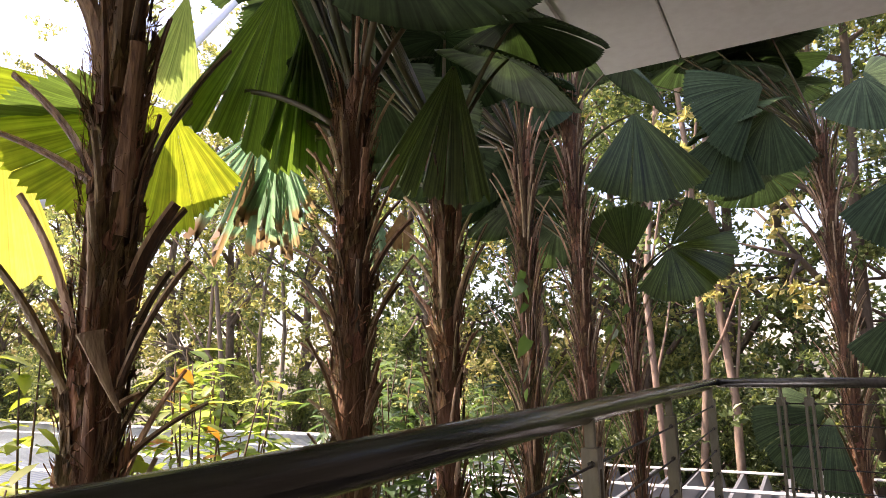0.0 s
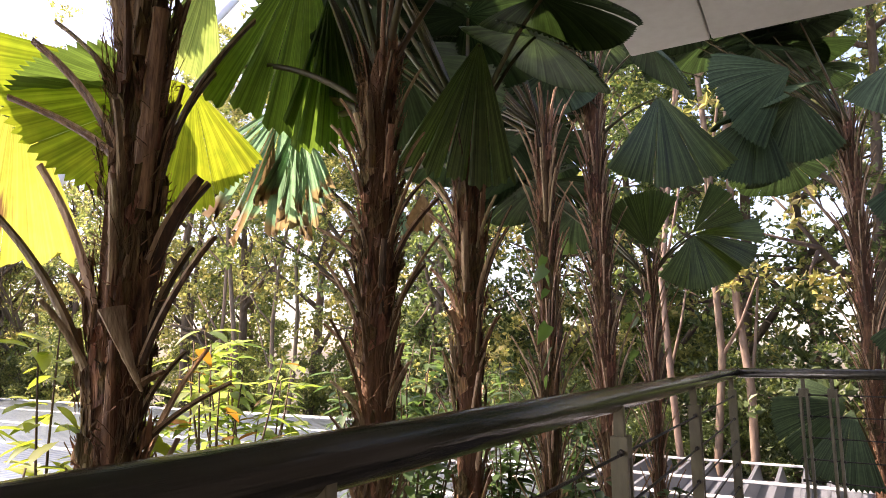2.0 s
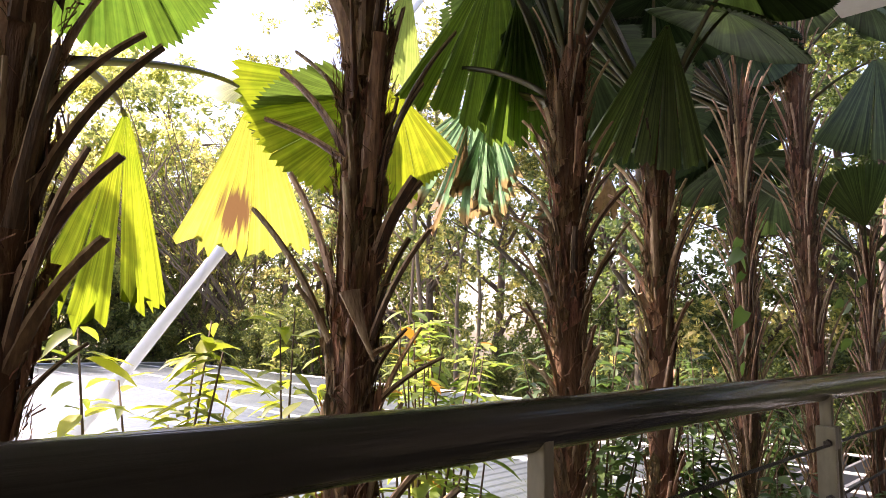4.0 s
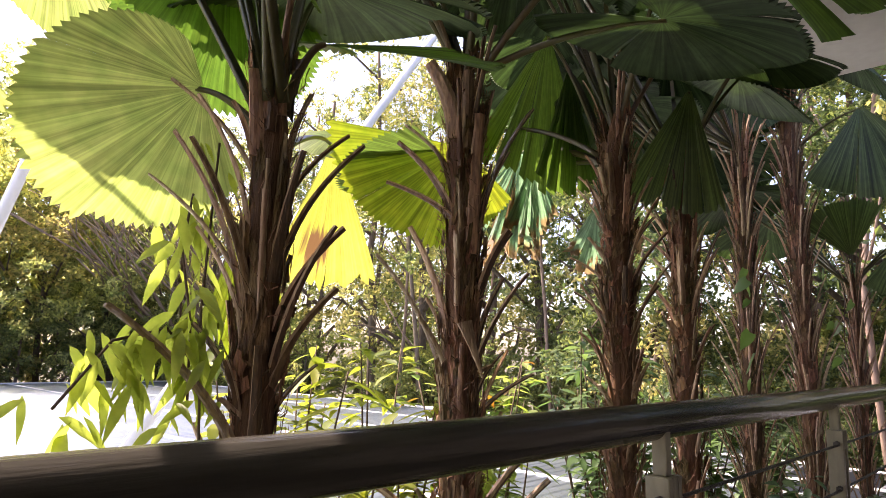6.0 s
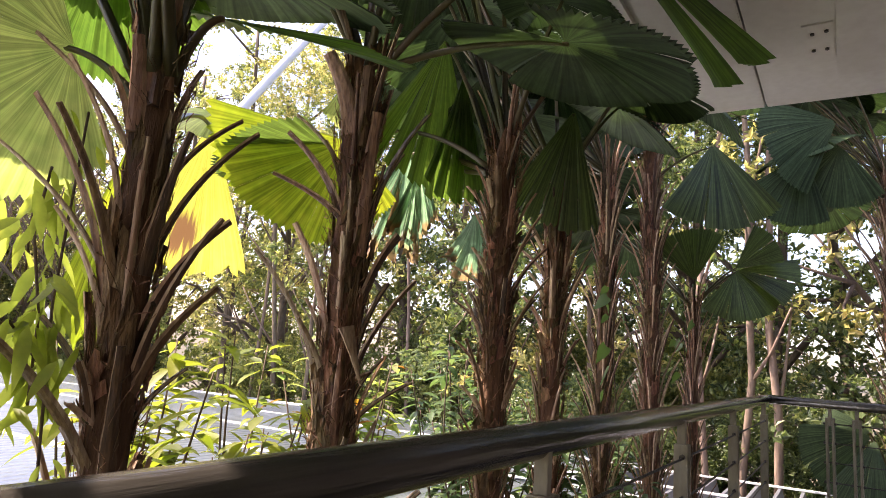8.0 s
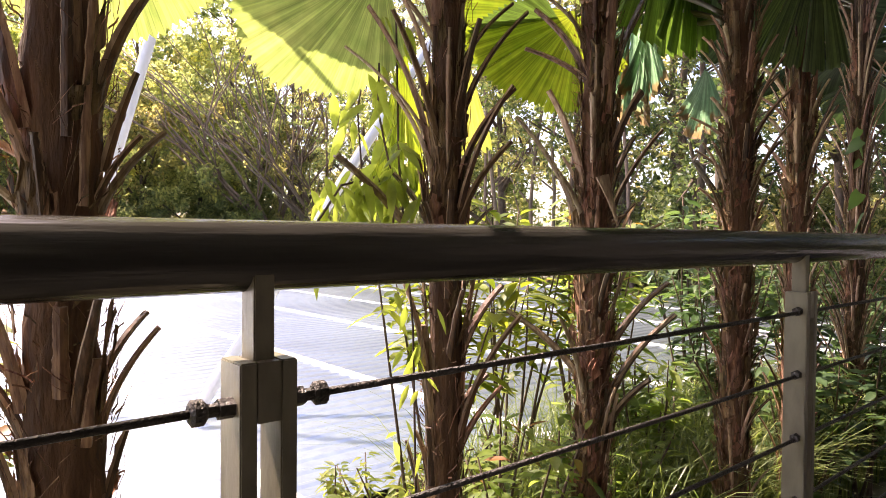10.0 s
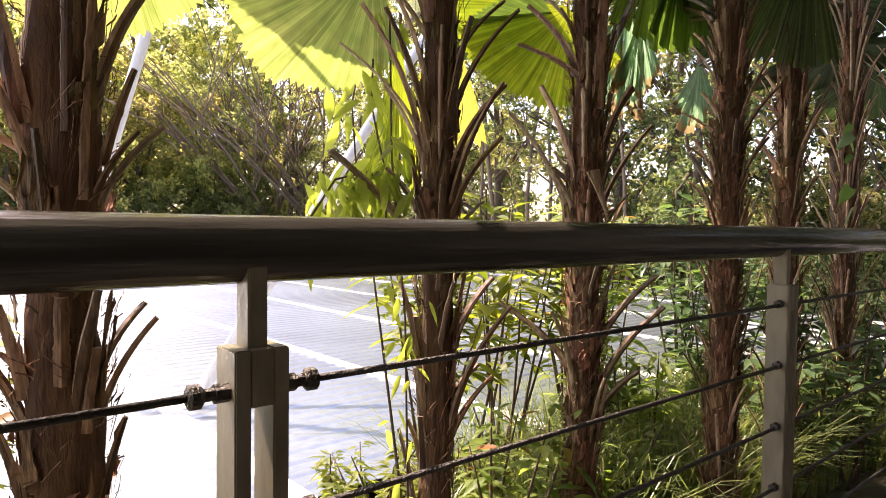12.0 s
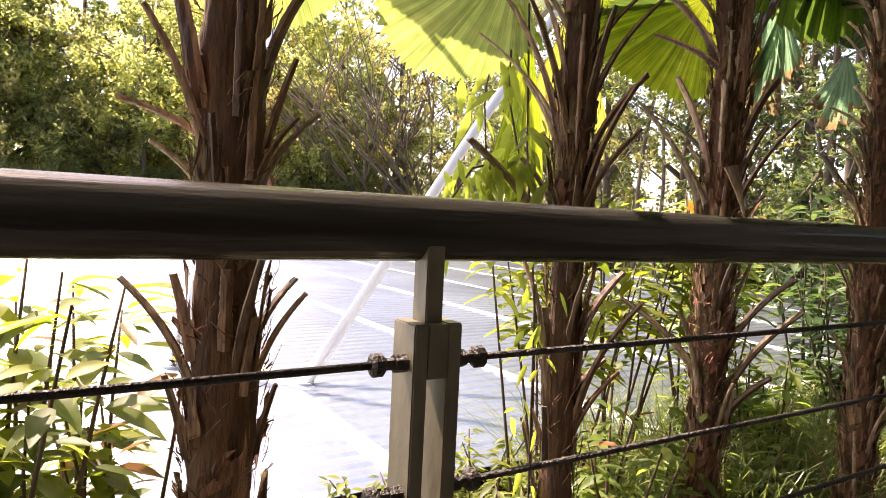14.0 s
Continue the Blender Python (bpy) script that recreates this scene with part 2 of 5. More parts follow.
HEARTLEAF = material("heart_leaf", (0.10, 0.17, 0.06), 0.35, spots=[(9, (0.14, 0.21, 0.08), 0.7)], random_ob=0.2, translucent=0.35, trans_col=(1.8, 2.1, 1.0))
PALEBARK = material("brown_slender_bark", (0.20, 0.145, 0.10), 0.9, spots=[(3, (0.28, 0.215, 0.155), 0.8), (26, (0.10, 0.07, 0.048), 0.6)], bump=0.5, bump_scale=30, stretch=(1, 1, 0.3), random_ob=0.3)
SHRUB = material("shrub_leaf", (0.16, 0.23, 0.065), 0.38, spots=[(6, (0.25, 0.285, 0.10), 0.7), (40, (0.08, 0.13, 0.035), 0.35)], island=0.4, translucent=0.56, trans_col=(2.0, 2.1, 0.95))
VINELEAF = material("vine_leaf", (0.22, 0.27, 0.075), 0.38, spots=[(9, (0.27, 0.31, 0.10), 0.7), (60, (0.12, 0.18, 0.045), 0.4)], island=0.3, translucent=0.6, trans_col=(2.0, 2.0, 0.9))
# Sunlight on the bed put into a yellower shrub leaf colour
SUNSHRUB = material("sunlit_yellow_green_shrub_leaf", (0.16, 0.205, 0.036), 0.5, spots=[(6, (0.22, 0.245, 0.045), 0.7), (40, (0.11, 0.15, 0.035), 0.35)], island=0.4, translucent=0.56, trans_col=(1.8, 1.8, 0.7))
# Shade among the far palms put into a darker shrub leaf colour
SHADED_SHRUB = material("shaded_shrub_leaf", (0.07, 0.12, 0.05), 0.36, spots=[(6, (0.09, 0.15, 0.062), 0.7)], island=0.35, translucent=0.35, trans_col=(1.9, 2.1, 1.0))
RUSTLEAF = material("reddish_shrub_leaf", (0.22, 0.10, 0.03), 0.45, spots=[(6, (0.15, 0.16, 0.03), 0.7)], island=0.4, translucent=0.45, trans_col=(2.0, 1.8, 0.7))
GRASS = material("grass_blade", (0.14, 0.19, 0.07), 0.42, spots=[(5, (0.20, 0.24, 0.095), 0.7)], island=0.45, translucent=0.45, trans_col=(1.8, 1.8, 0.9))
SOIL = material("planted_soil", (0.07, 0.055, 0.035), 0.95, spots=[(0.6, (0.05, 0.075, 0.022), 0.8), (9, (0.13, 0.10, 0.06), 0.6)], bump=0.8, bump_scale=20)
TWIG = material("brown_twig", (0.10, 0.065, 0.042), 0.85, spots=[(20, (0.18, 0.13, 0.09), 0.7)], bump=0.4, bump_scale=90)


# ---- mesh helpers ----
def thing(name, place=(0, 0, 0), label="", category="", group="", kind=""):
    ob = new(name)
    ob.empty_display_size = 0.1
    ob.location = place
    return tagged(ob, label, category, group, kind)


def raw(name, verts, faces, mat, parent=None, label="", smooth=False, kind="", category=""):
    me = bpy.data.meshes.new(name)
    me.from_pydata([tuple(v) for v in verts], [], [tuple(q) for q in faces])
    me.materials.append(mat)
    if smooth:
        me.polygons.foreach_set("use_smooth", [True] * len(me.polygons))
    ob = new(name, me)
    if parent:
        ob.parent = parent
        ob.matrix_parent_inverse = Matrix.Translation(-parent.location)
    return tagged(ob, label, category, "", kind)


def part(name, bm, mat, parent=None, label="", smooth=False, kind="", category=""):
    me = bpy.data.meshes.new(name)
    bm.to_mesh(me)
    bm.free()
    me.materials.append(mat)
    if smooth:
        me.polygons.foreach_set("use_smooth", [True] * len(me.polygons))
    ob = new(name, me)
    if parent:
        ob.parent = parent
        ob.matrix_parent_inverse = Matrix.Translation(-parent.location)
    return tagged(ob, label, category, "", kind)


def box(bm, x0, x1, y0, y1, z0, z1, bevel=0.0):
    b = bmesh.new()
    vs = [b.verts.new((x, y, z)) for z in (z0, z1) for y in (y0, y1) for x in (x0, x1)]
    for q in ((0, 2, 3, 1), (4, 5, 7, 6), (0, 1, 5, 4), (2, 6, 7, 3), (0, 4, 6, 2), (1, 3, 7, 5)):
        b.faces.new([vs[i] for i in q])
    if bevel:
        bmesh.ops.bevel(b, geom=b.edges[:], offset=bevel, segments=2, affect='EDGES')
    tmp = bpy.data.meshes.new("tmp")
    b.to_mesh(tmp)
    b.free()
    bm.from_mesh(tmp)
    bpy.data.meshes.remove(tmp)


def tube(points, radii, sides=8, closed=True):
    """Verts and faces of a round tube along points."""
    pts = [Vector(p) for p in points]
    verts, faces = [], []
    ref = None
    for i, p in enumerate(pts):
        way = (pts[min(i + 1, len(pts) - 1)] - pts[max(i - 1, 0)]).normalized()
        if ref is None:
            ref = Vector((0, 0, 1)) if abs(way.z) < 0.9 else Vector((1, 0, 0))
        u = (ref - way * ref.dot(way)).normalized()
        v = way.cross(u)
        ref = u
        r = radii[i] if hasattr(radii, "__len__") else radii
        for k in range(sides):
            a = 2 * math.pi * k / sides
            verts.append(p + (u * math.cos(a) + v * math.sin(a)) * r)
        if i:
            o = (i - 1) * sides
            faces += [(o + k, o + (k + 1) % sides, o + sides + (k + 1) % sides, o + sides + k) for k in range(sides)]
    if closed:
        faces.append(tuple(range(sides))[::-1])
        faces.append(tuple(range(len(verts) - sides, len(verts))))
    return verts, faces


def merged(pieces):
    verts, faces = [], []
    for v, q in pieces:
        o = len(verts)
        verts += list(v)
        faces += [tuple(i + o for i in face) for face in q]
    return verts, faces


# ---- setting: deck, soffit, wall, ground ----
RAIL_Z = 1.05
bm = bmesh.new()
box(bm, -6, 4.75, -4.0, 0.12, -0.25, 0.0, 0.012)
part("floor", bm, CONCRETE, None, "concrete walkway slab beside planting, coloured dark to limit bounce light", kind="structure", category="floor")
# Unseen dark wall, added to keep sky light off the railing's near side
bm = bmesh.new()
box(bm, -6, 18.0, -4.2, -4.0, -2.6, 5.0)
part("wall_south", bm, WALL_DARK, None, "unseen dark wall added behind the walkway to block light", kind="structure", category="wall")

SOF = 2.345
bm = bmesh.new()
for y0, y1 in ((-0.127, 0.175), (-1.25, -0.133), (-2.6, -1.256), (-4.0, -2.606)):
    for x0, x1 in ((-6, -2.2), (-2.194, 0.3), (0.306, 3.08)):
        box(bm, x0, x1, y0, y1, SOF, SOF + 0.05, 0.004)
for x0, x1 in ((-6, -2.2), (-2.194, 0.3), (0.306, 2.862)):
    box(bm, x0, x1, 0.181, 0.37, SOF, SOF + 0.05, 0.02)
box(bm, -6, 3.0, -4.0, 0.3, SOF + 0.052, SOF + 0.25)
box(bm, 0.4, 2.63, -0.95, -0.40, SOF - 0.09, SOF - 0.001, 0.006)
box(bm, 2.37, 2.61, -0.392, -0.300, SOF - 0.007, SOF - 0.001, 0.001)
part("ceiling", bm, SOFFIT, None, "off-white painted soffit boards with dark joints", kind="structure", category="ceiling")

plate = thing("soffit_bolt_row", (2.49, -0.35, SOF), "dark bolt heads in a painted soffit plate", "bolts")
for x, y in ((2.42, -0.372), (2.56, -0.372), (2.43, -0.330), (2.56, -0.330)):
    raw("bolt", *tube([(x, y, SOF - 0.006), (x, y, SOF - 0.013)], 0.0075, 6), CABLE, plate)


def ground_z(x, y):
    """Level bed beside the walkway, then a bank down to the lower yard and rising again far off."""
    t = min(max((y - 1.25) / 0.9, 0), 1)
    u = min(max((x - 4.9) / 2.2, 0), 1)
    s = max(t * t * (3 - 2 * t), u * u * (3 - 2 * u))
    return -0.03 - 2.2 * s + 0.05 * noise.noise(Vector((x * 1.3, y * 1.3, 0))) * (1 if y > 0.4 or x > 5 else 0)


xs = [-400, -150, -60, -30, -15, -9] + [-6 + 0.35 * i for i in range(58)] + [16, 20, 28, 45, 90, 200, 400]
ys = [-400, -120, -40, -12, -4.2, -2.0, 0.0, 0.25] + [0.3 + 0.2 * i for i in range(24)] + [5.5, 7, 9, 12, 16, 21, 28, 40, 80, 180, 400]
gv = [(x, y, ground_z(x, y) - (0.35 if y < 0.10 and -6.2 < x < 4.9 else 0)) for y in ys for x in xs]
gf = [(j * len(xs) + i, j * len(xs) + i + 1, (j + 1) * len(xs) + i + 1, (j + 1) * len(xs) + i) for j in range(len(ys) - 1) for i in range(len(xs) - 1)]
raw("ground", gv, gf, SOIL, None, "dark planted soil with leaf litter", True, "structure", "ground")


# ---- cable railing ----
railing = thing("cable_railing", (0, 0, 0), "dark steel tube handrail on flat steel posts with cables", "railing")
CORNER = Vector((4.45, 0, RAIL_Z))
RETURN = Vector((4.12, -2.9, RAIL_Z))
v, q = tube([(-5, 0, RAIL_Z), (-2, 0, RAIL_Z), (1, 0, RAIL_Z), tuple(CORNER)], 0.027, 32)
raw("handrail", v, q, STEEL, railing, "dark bronze steel tube handrail", True)
v, q = tube([tuple(CORNER), tuple((CORNER + RETURN) / 2), tuple(RETURN)], 0.026, 32)
raw("return_handrail", v, q, STEEL, railing, "dark bronze steel tube handrail", True)
CABLE_Z = [0.944 - 0.106 * k for k in range(9)]
PY = -0.014


def post(x, y=PY, ended=False, turn=0.0):
    """A post of two flat bars with a block between them at the top and a stem that carries the rail."""
    p = thing("post", (x, y, 0))
    p.parent = railing
    for side in (-1, 1):
        bm = bmesh.new()
        box(bm, x + side * 0.0155 - 0.0065, x + side * 0.0155 + 0.0065, y - 0.019, y + 0.017, 0.0, 0.976, 0.0012)
        part("bar", bm, POST, p)
    bm = bmesh.new()
    box(bm, x - 0.0088, x + 0.0088, y - 0.0188, y + 0.0168, 0.932, 0.9755, 0.0004)
    part("spacer", bm, POST, p)
    bm = bmesh.new()
    box(bm, x - 0.008, x + 0.008, y - 0.010, y + 0.012, 0.9745, RAIL_Z - 0.012, 0.001)
    part("stem", bm, POST, p)
    bm = bmesh.new()
    box(bm, x - 0.055, x + 0.055, y - 0.05, y + 0.05, 0.0, 0.01, 0.002)
    part("base_plate", bm, POST, p)
    for z in CABLE_Z:
        for side in (-1, 1):
            x0 = x + side * 0.022
            pieces = [tube([(x0, y - 0.006, z), (x0 + side * 0.011, y - 0.006, z)], 0.0075, 6)]
            if ended:
                pieces.append(tube([(x0 + side * 0.011, y - 0.006, z), (x0 + side * 0.019, y - 0.006, z)], 0.005, 8))
                pieces.append(tube([(x0 + side * 0.019, y - 0.006, z), (x0 + side * 0.022, y - 0.006, z), (x0 + side * 0.029, y - 0.006, z), (x0 + side * 0.031, y - 0.006, z)], [0.006, 0.0095, 0.0095, 0.006], 12))
            raw("nut", *merged(pieces), CABLE, p)
    if turn:
        p.rotation_euler[2] = turn
    return p


for i in range(-4, 4):
    post(0.9755 * i - 0.012, PY, ended=(i in (0, -4)))
post(4.08)
way2 = (RETURN - CORNER).normalized()
for d in (0.32, 0.45, 1.45, 2.45):
    c = CORNER + way2 * d
    post(c.x, c.y, turn=math.atan2(way2.y, way2.x))
for z in CABLE_Z:
    for x0, x1 in ((-3.9, -0.06), (0.036, 4.06)):
        n = 8
        pts = [(x0 + (x1 - x0) * k / n, PY - 0.006, z - 0.004 * math.sin(math.pi * k / n)) for k in range(n + 1)]
        raw("cable", *tube(pts, 0.0032, 8), CABLE, railing, "", True)
    a, b = CORNER + way2 * 0.3, RETURN
    raw("cable", *tube([(a.x, a.y, z), (b.x, b.y, z)], 0.0032, 8), CABLE, railing, "", True)


# ---- palms ----
def basis(axis, normal):
    x = Vector(axis).normalized()
    z = Vector(normal)
    z = (z - x * z.dot(x)).normalized()
    return x, z.cross(x), z


def fan(parent, hub, tip, normal, mat, spread=220, droop=0.12, cup=0.1, pleat=0.0022, ribs=0, wedges=4, split=0.0, rng=None, torn=0.0, name="leaf", label="", grow=1.0, oval=0.12, skew=0.0):
    """A round, pleated fan leaf: hub, middle of the far margin, the way the blade faces."""
    rng = rng or random
    hub, tip = Vector(hub), Vector(tip)
    R = (tip - hub).length * grow
    ex, ey, ez = basis(tip - hub, normal)
    rings = (0.03, 0.16, 0.34, 0.55, 0.76, 0.92, 1.0)
    verts, faces, uvs = [], [], []
    wedges = max(1, min(wedges, int(spread / (6 if split else 25))))
    per = max(2, int((ribs or spread / 3.3) / wedges))
    half = radians(spread) / 2
    for w in range(wedges):
        a0, a1 = -half + 2 * half * w / wedges, -half + 2 * half * (w + 1) / wedges
        twist, lift, size = rng.uniform(-0.03, 0.03) * (1 + 3 * split), rng.uniform(-0.012, 0.012) * (1 + 9 * split), rng.uniform(0.94 - 0.2 * split, 1.04)
        start = len(verts)
        cols = per * 2 + 1
        for r in rings:
            for k in range(cols):
                a = a0 + (a1 - a0) * k / (cols - 1)
                a -= (k / (cols - 1) - 0.5) * (a1 - a0) * split * max(0.0, r - 0.3)
                fold = 1 if k % 2 else -1
                rr = r * R * size * (1 - oval * (1 - math.cos(a)) / 2 + skew * math.sin(a))
                if r == 1.0:
                    rr *= (1.0 if k % 2 else 0.955) - (rng.random() ** 3) * torn
                elif r > 0.9 and k % 2 == 0:
                    rr *= 0.992
                wave = 0.035 * math.sin(3.1 * a + w) * r * r
                p = ex * (rr * math.cos(a)) + ey * (rr * math.sin(a))
                mid = (k / (cols - 1) - 0.5)
                p += ez * (fold * pleat * (0.25 + 0.75 * r) * min(1, r * 4) * R / 0.35 - cup * r * r * R + wave * R + (twist * mid + lift * r) * r * R)
                p.z -= droop * R * r ** 2.2 * (0.6 + 0.4 * math.cos(a))
                verts.append(hub + p)
                uvs.append(((a + half) / (2 * half), r))
        for j in range(len(rings) - 1):
            for k in range(cols - 1):
                o = start + j * cols + k
                faces.append((o, o + 1, o + cols + 1, o + cols))
    ob = raw(name, verts, faces, mat, parent, label, True)
    lay = ob.data.uv_layers.new(name="blade")
    for loop in ob.data.loops:
        lay.data[loop.index].uv = uvs[loop.vertex_index]
    return ob


def strip(base, tip, bow, out, w0, w1, thick, teeth=0.0, rng=None, n=7):
    """A channelled leaf stem from base to tip, bowed towards bow, its back facing out; toothed edges."""
    base, tip, bow = Vector(base), Vector(tip), Vector(bow)
    rng = rng or random
    verts, faces = [], []
    for i in range(n + 1):
        t = i / n
        p = base * (1 - t) ** 2 + bow * (2 * t * (1 - t)) + tip * t * t
        way = ((bow - base) * (1 - t) + (tip - bow) * t).normalized()
        o = Vector(out)
        o = (o - way * o.dot(way)).normalized()
        s = way.cross(o)
        w = w0 + (w1 - w0) * t ** 0.7 + (rng.uniform(-1, 1) * teeth)
        th = thick * (1 - 0.45 * t)
        for a, b in ((-1.0, 0.50), (-0.96, 0.0), (-0.5, -0.42), (0, -0.62), (0.5, -0.42), (0.96, 0.0), (1.0, 0.50), (0.45, 0.26), (0, 0.08), (-0.45, 0.26)):
            verts.append(p + s * (a * w / 2) + o * (-b * th))
        if i:
            q = (i - 1) * 10
            faces += [(q + k, q + (k + 1) % 10, q + 10 + (k + 1) % 10, q + 10 + k) for k in range(10)]
    faces += [tuple(range(10))[::-1], tuple(range(len(verts) - 10, len(verts)))]
    return verts, faces


def leaf_stem(data, mat, parent, name="leaf_stem", label=""):
    """A cut stem; its thin toothed edges are paler than its back, painting in light they catch."""
    ob = raw(name, *data, mat, parent, label)
    ob.data.materials.append(STUB_PALE)
    count = len(ob.data.polygons)
    ob.data.polygons.foreach_set("material_index", [1 if i < count - 2 and i % 10 in (0, 5) else 0 for i in range(count)])
    return ob


def palm(x, y, height, radius, seed, stems=(), fill=20, label="", lean=(0, 0), z0=-0.05, pale=0.3, slim=1.0, low=0.15, flare=1.0, shaggy=1.0, upright=1.0, hugging=13, steep=1.0):
    """A fan palm: fibrous trunk, cut leaf stems (rows of height on the trunk, tip x, y, z, width, tone from dark to pale), and random old stems."""
    rng = random.Random(seed)
    p = thing("fan_palm", (x, y, z0), label, "palm tree", "palms in the bed beside the walkway")

    def axis(z):
        t = (z - z0) / (height - z0)
        return Vector((x + lean[0] * t, y + lean[1] * t, z))

    rings, sides = 64, 22
    verts, faces = [], []
    for j in range(rings + 1):
        t = j / rings
        z = z0 + (height - z0) * t
        c = axis(z)
        for k in range(sides):
            a = 2 * math.pi * k / sides
            n1 = noise.noise(Vector((math.cos(a) * 2, math.sin(a) * 2, z * 9 + seed * 7)))
            n2 = noise.noise(Vector((math.cos(a) * 6, math.sin(a) * 6, z * 26 + seed * 3)))
            r = radius * (1.02 - 0.20 * t) * (1 + 0.20 * n1 + 0.12 * n2 + 0.10 * ((z * 11 + a / 6.283) % 1.0 - 0.5))
            if t > 0.93:
                r *= 1 - 0.6 * (t - 0.93) / 0.07
            verts.append(c + Vector((math.cos(a) * r, math.sin(a) * r, 0)))
        if j:
            o = (j - 1) * sides
            faces += [(o + k, o + (k + 1) % sides, o + sides + (k + 1) % sides, o + sides + k) for k in range(sides)]
    raw("trunk", verts, faces, TRUNK, p, "brown fibrous trunk", True)

    for bz, tx, ty, tz, w, tone in stems:
        c, tip = axis(bz), Vector((tx, ty, tz))
        out = Vector((tx - axis(tz).x, ty - axis(tz).y, 0))
        near = out.length < radius * 1.9
        out.normalize()
        base = c + out * radius * (0.95 if near else 0.72)
        length = (tip - base).length
        bow = base.lerp(tip, 0.5) + Vector((0, 0, 0.05 * length)) - out * (0.02 if near else 0.15) * length
        mat = (STUB_DARK, STUB, STUB_PALE)[tone]
        leaf_stem(strip(base, tip, bow, out, w * (1.15 if near else 2.2), w * (0.9 if near else 1.3), w * 0.85, 0.0024, rng, 18), mat, p)
    count = int(hugging * (height - low))
    for i in range(fill + count):
        hug = i >= fill
        k = i - fill if hug else i
        ridge = hug and k % 3 == 2
        z = low + (height - low - 0.06) * (k + rng.random()) / (count if hug else fill)
        c = axis(z)
        a = k * 2.4 + rng.uniform(-0.5, 0.5)
        out = Vector((math.cos(a), math.sin(a), 0))
        length = (rng.uniform(0.14, 0.34) if hug else rng.uniform(0.10, 0.27)) * flare
        ang = rng.uniform(0.02, 0.09 if ridge else 0.17) * upright if hug else rng.uniform(0.2, 0.62) * (0.5 + 0.5 * flare) * steep
        length = min(length, height + 0.16 - z)
        base = c + out * radius * (0.95 if ridge else 0.80 if hug else 0.7)
        tip = base + out * (length * math.sin(ang)) + Vector((rng.uniform(-0.02, 0.02), rng.uniform(-0.02, 0.02), length * math.cos(ang)))
        bow = base.lerp(tip, 0.5) - out * (0.05 if hug else 0.11) * length + Vector((0, 0, 0.08 * length))
        mat = rng.choice((STUB, STUB, STUB_DARK, STUB_DARK, STUB_PALE)) if rng.random() > pale * 0.5 else STUB_PALE
        if hug:
            mat = STUB_PALE if ridge and rng.random() < 0.3 + 0.5 * pale else rng.choice((STUB, STUB_DARK, STUB_DARK, STUB_DARK))
        w0 = rng.uniform(0.008, 0.014) if ridge else rng.uniform(0.026, 0.042) if hug else rng.uniform(0.014, 0.024)
        v, q = strip(base, tip, bow, out, w0 * slim, rng.uniform(0.006, 0.012) * slim, 0.011 * slim, 0.0012 if hug else 0.0018, rng, 9)
        leaf_stem((v, q), mat, p)
    # torn fibre mats and loose strands round the trunk
    pieces = []
    for i in range(int(1100 * shaggy * (height - low))):
        z = rng.uniform(low, height)
        c = axis(z)
        a = rng.uniform(0, 6.283)
        r = radius * rng.uniform(1.0, 1.38)
        length = rng.uniform(0.02, 0.09)
        da, dz = rng.uniform(-0.5, 0.5), rng.uniform(0.1, 1) * length
        w = rng.uniform(0.0004, 0.0013)
        pts = []
        for k in range(4):
            t = k / 3
            aa, rr = a + da * t, r + rng.uniform(0, 0.016) * t
            pts.append(c + Vector((math.cos(aa) * rr, math.sin(aa) * rr, dz * t)))
        vv = []
        for pt in pts:
            vv += [pt + Vector((0, 0, w)), pt - Vector((0, 0, w)) + Vector((math.cos(a), math.sin(a), 0)) * w]
        pieces.append((vv, [(0, 1, 3, 2), (2, 3, 5, 4), (4, 5, 7, 6)]))
    for i in range(int(75 * shaggy * (height - low))):
        z = rng.uniform(low, height - 0.05)
        c = axis(z)
        a = rng.uniform(0, 6.283)
        hgt, wid = rng.uniform(0.04, 0.14), rng.uniform(0.25, 0.7)
        lift = rng.uniform(0.002, 0.020)
        vv = []
        for k in range(6):
            t = k / 5
            for m in range(6):
                aa = a + (m / 5 - 0.5) * wid * 2 * (1 - t * rng.uniform(0.2, 0.8))
                rr = radius * (1.02 + 0.10 * t) + lift * t * t * rng.uniform(0.2, 1.2)
                vv.append(c + Vector((math.cos(aa) * rr, math.sin(aa) * rr, hgt * t * rng.uniform(0.7, 1.2) + 0.03 * (m / 5 - 0.5))))
        pieces.append((vv, [(k * 6 + m, k * 6 + m + 1, k * 6 + m + 7, k * 6 + m + 6) for k in range(5) for m in range(5) if k < 2 or rng.random() < 0.8]))
    raw("fibre", *merged(pieces), FIBRE, p, "torn brown leaf-base fibre", False, "stuff")
    return p


def frond(p, foot, hub, tip, normal, mat, bow=(0, 0, 0.05), width=0.013, stem=PETIOLE, **kw):
    """A leaf with its stem from the crown to its hub."""
    foot, hub = Vector(foot), Vector(hub)
    mid = foot.lerp(hub, 0.55) + Vector(bow)
    out = (hub - foot) + Vector((0, 0, 0.001))
    out.z = 0
    if out.length < 0.02:
        out = Vector((0, -1, 0))
    leaf = fan(p, hub, tip, normal, mat, **kw)
    v, q = strip(foot, hub + (Vector(tip) - hub) * 0.04, mid, out, width * 1.7, width * 0.75, width, 0.0, None, 14)
    raw("petiole", v, q, stem, p, "", True)
    return leaf


P_LABEL = "fan palm with a fibrous brown trunk and cut leaf stems"
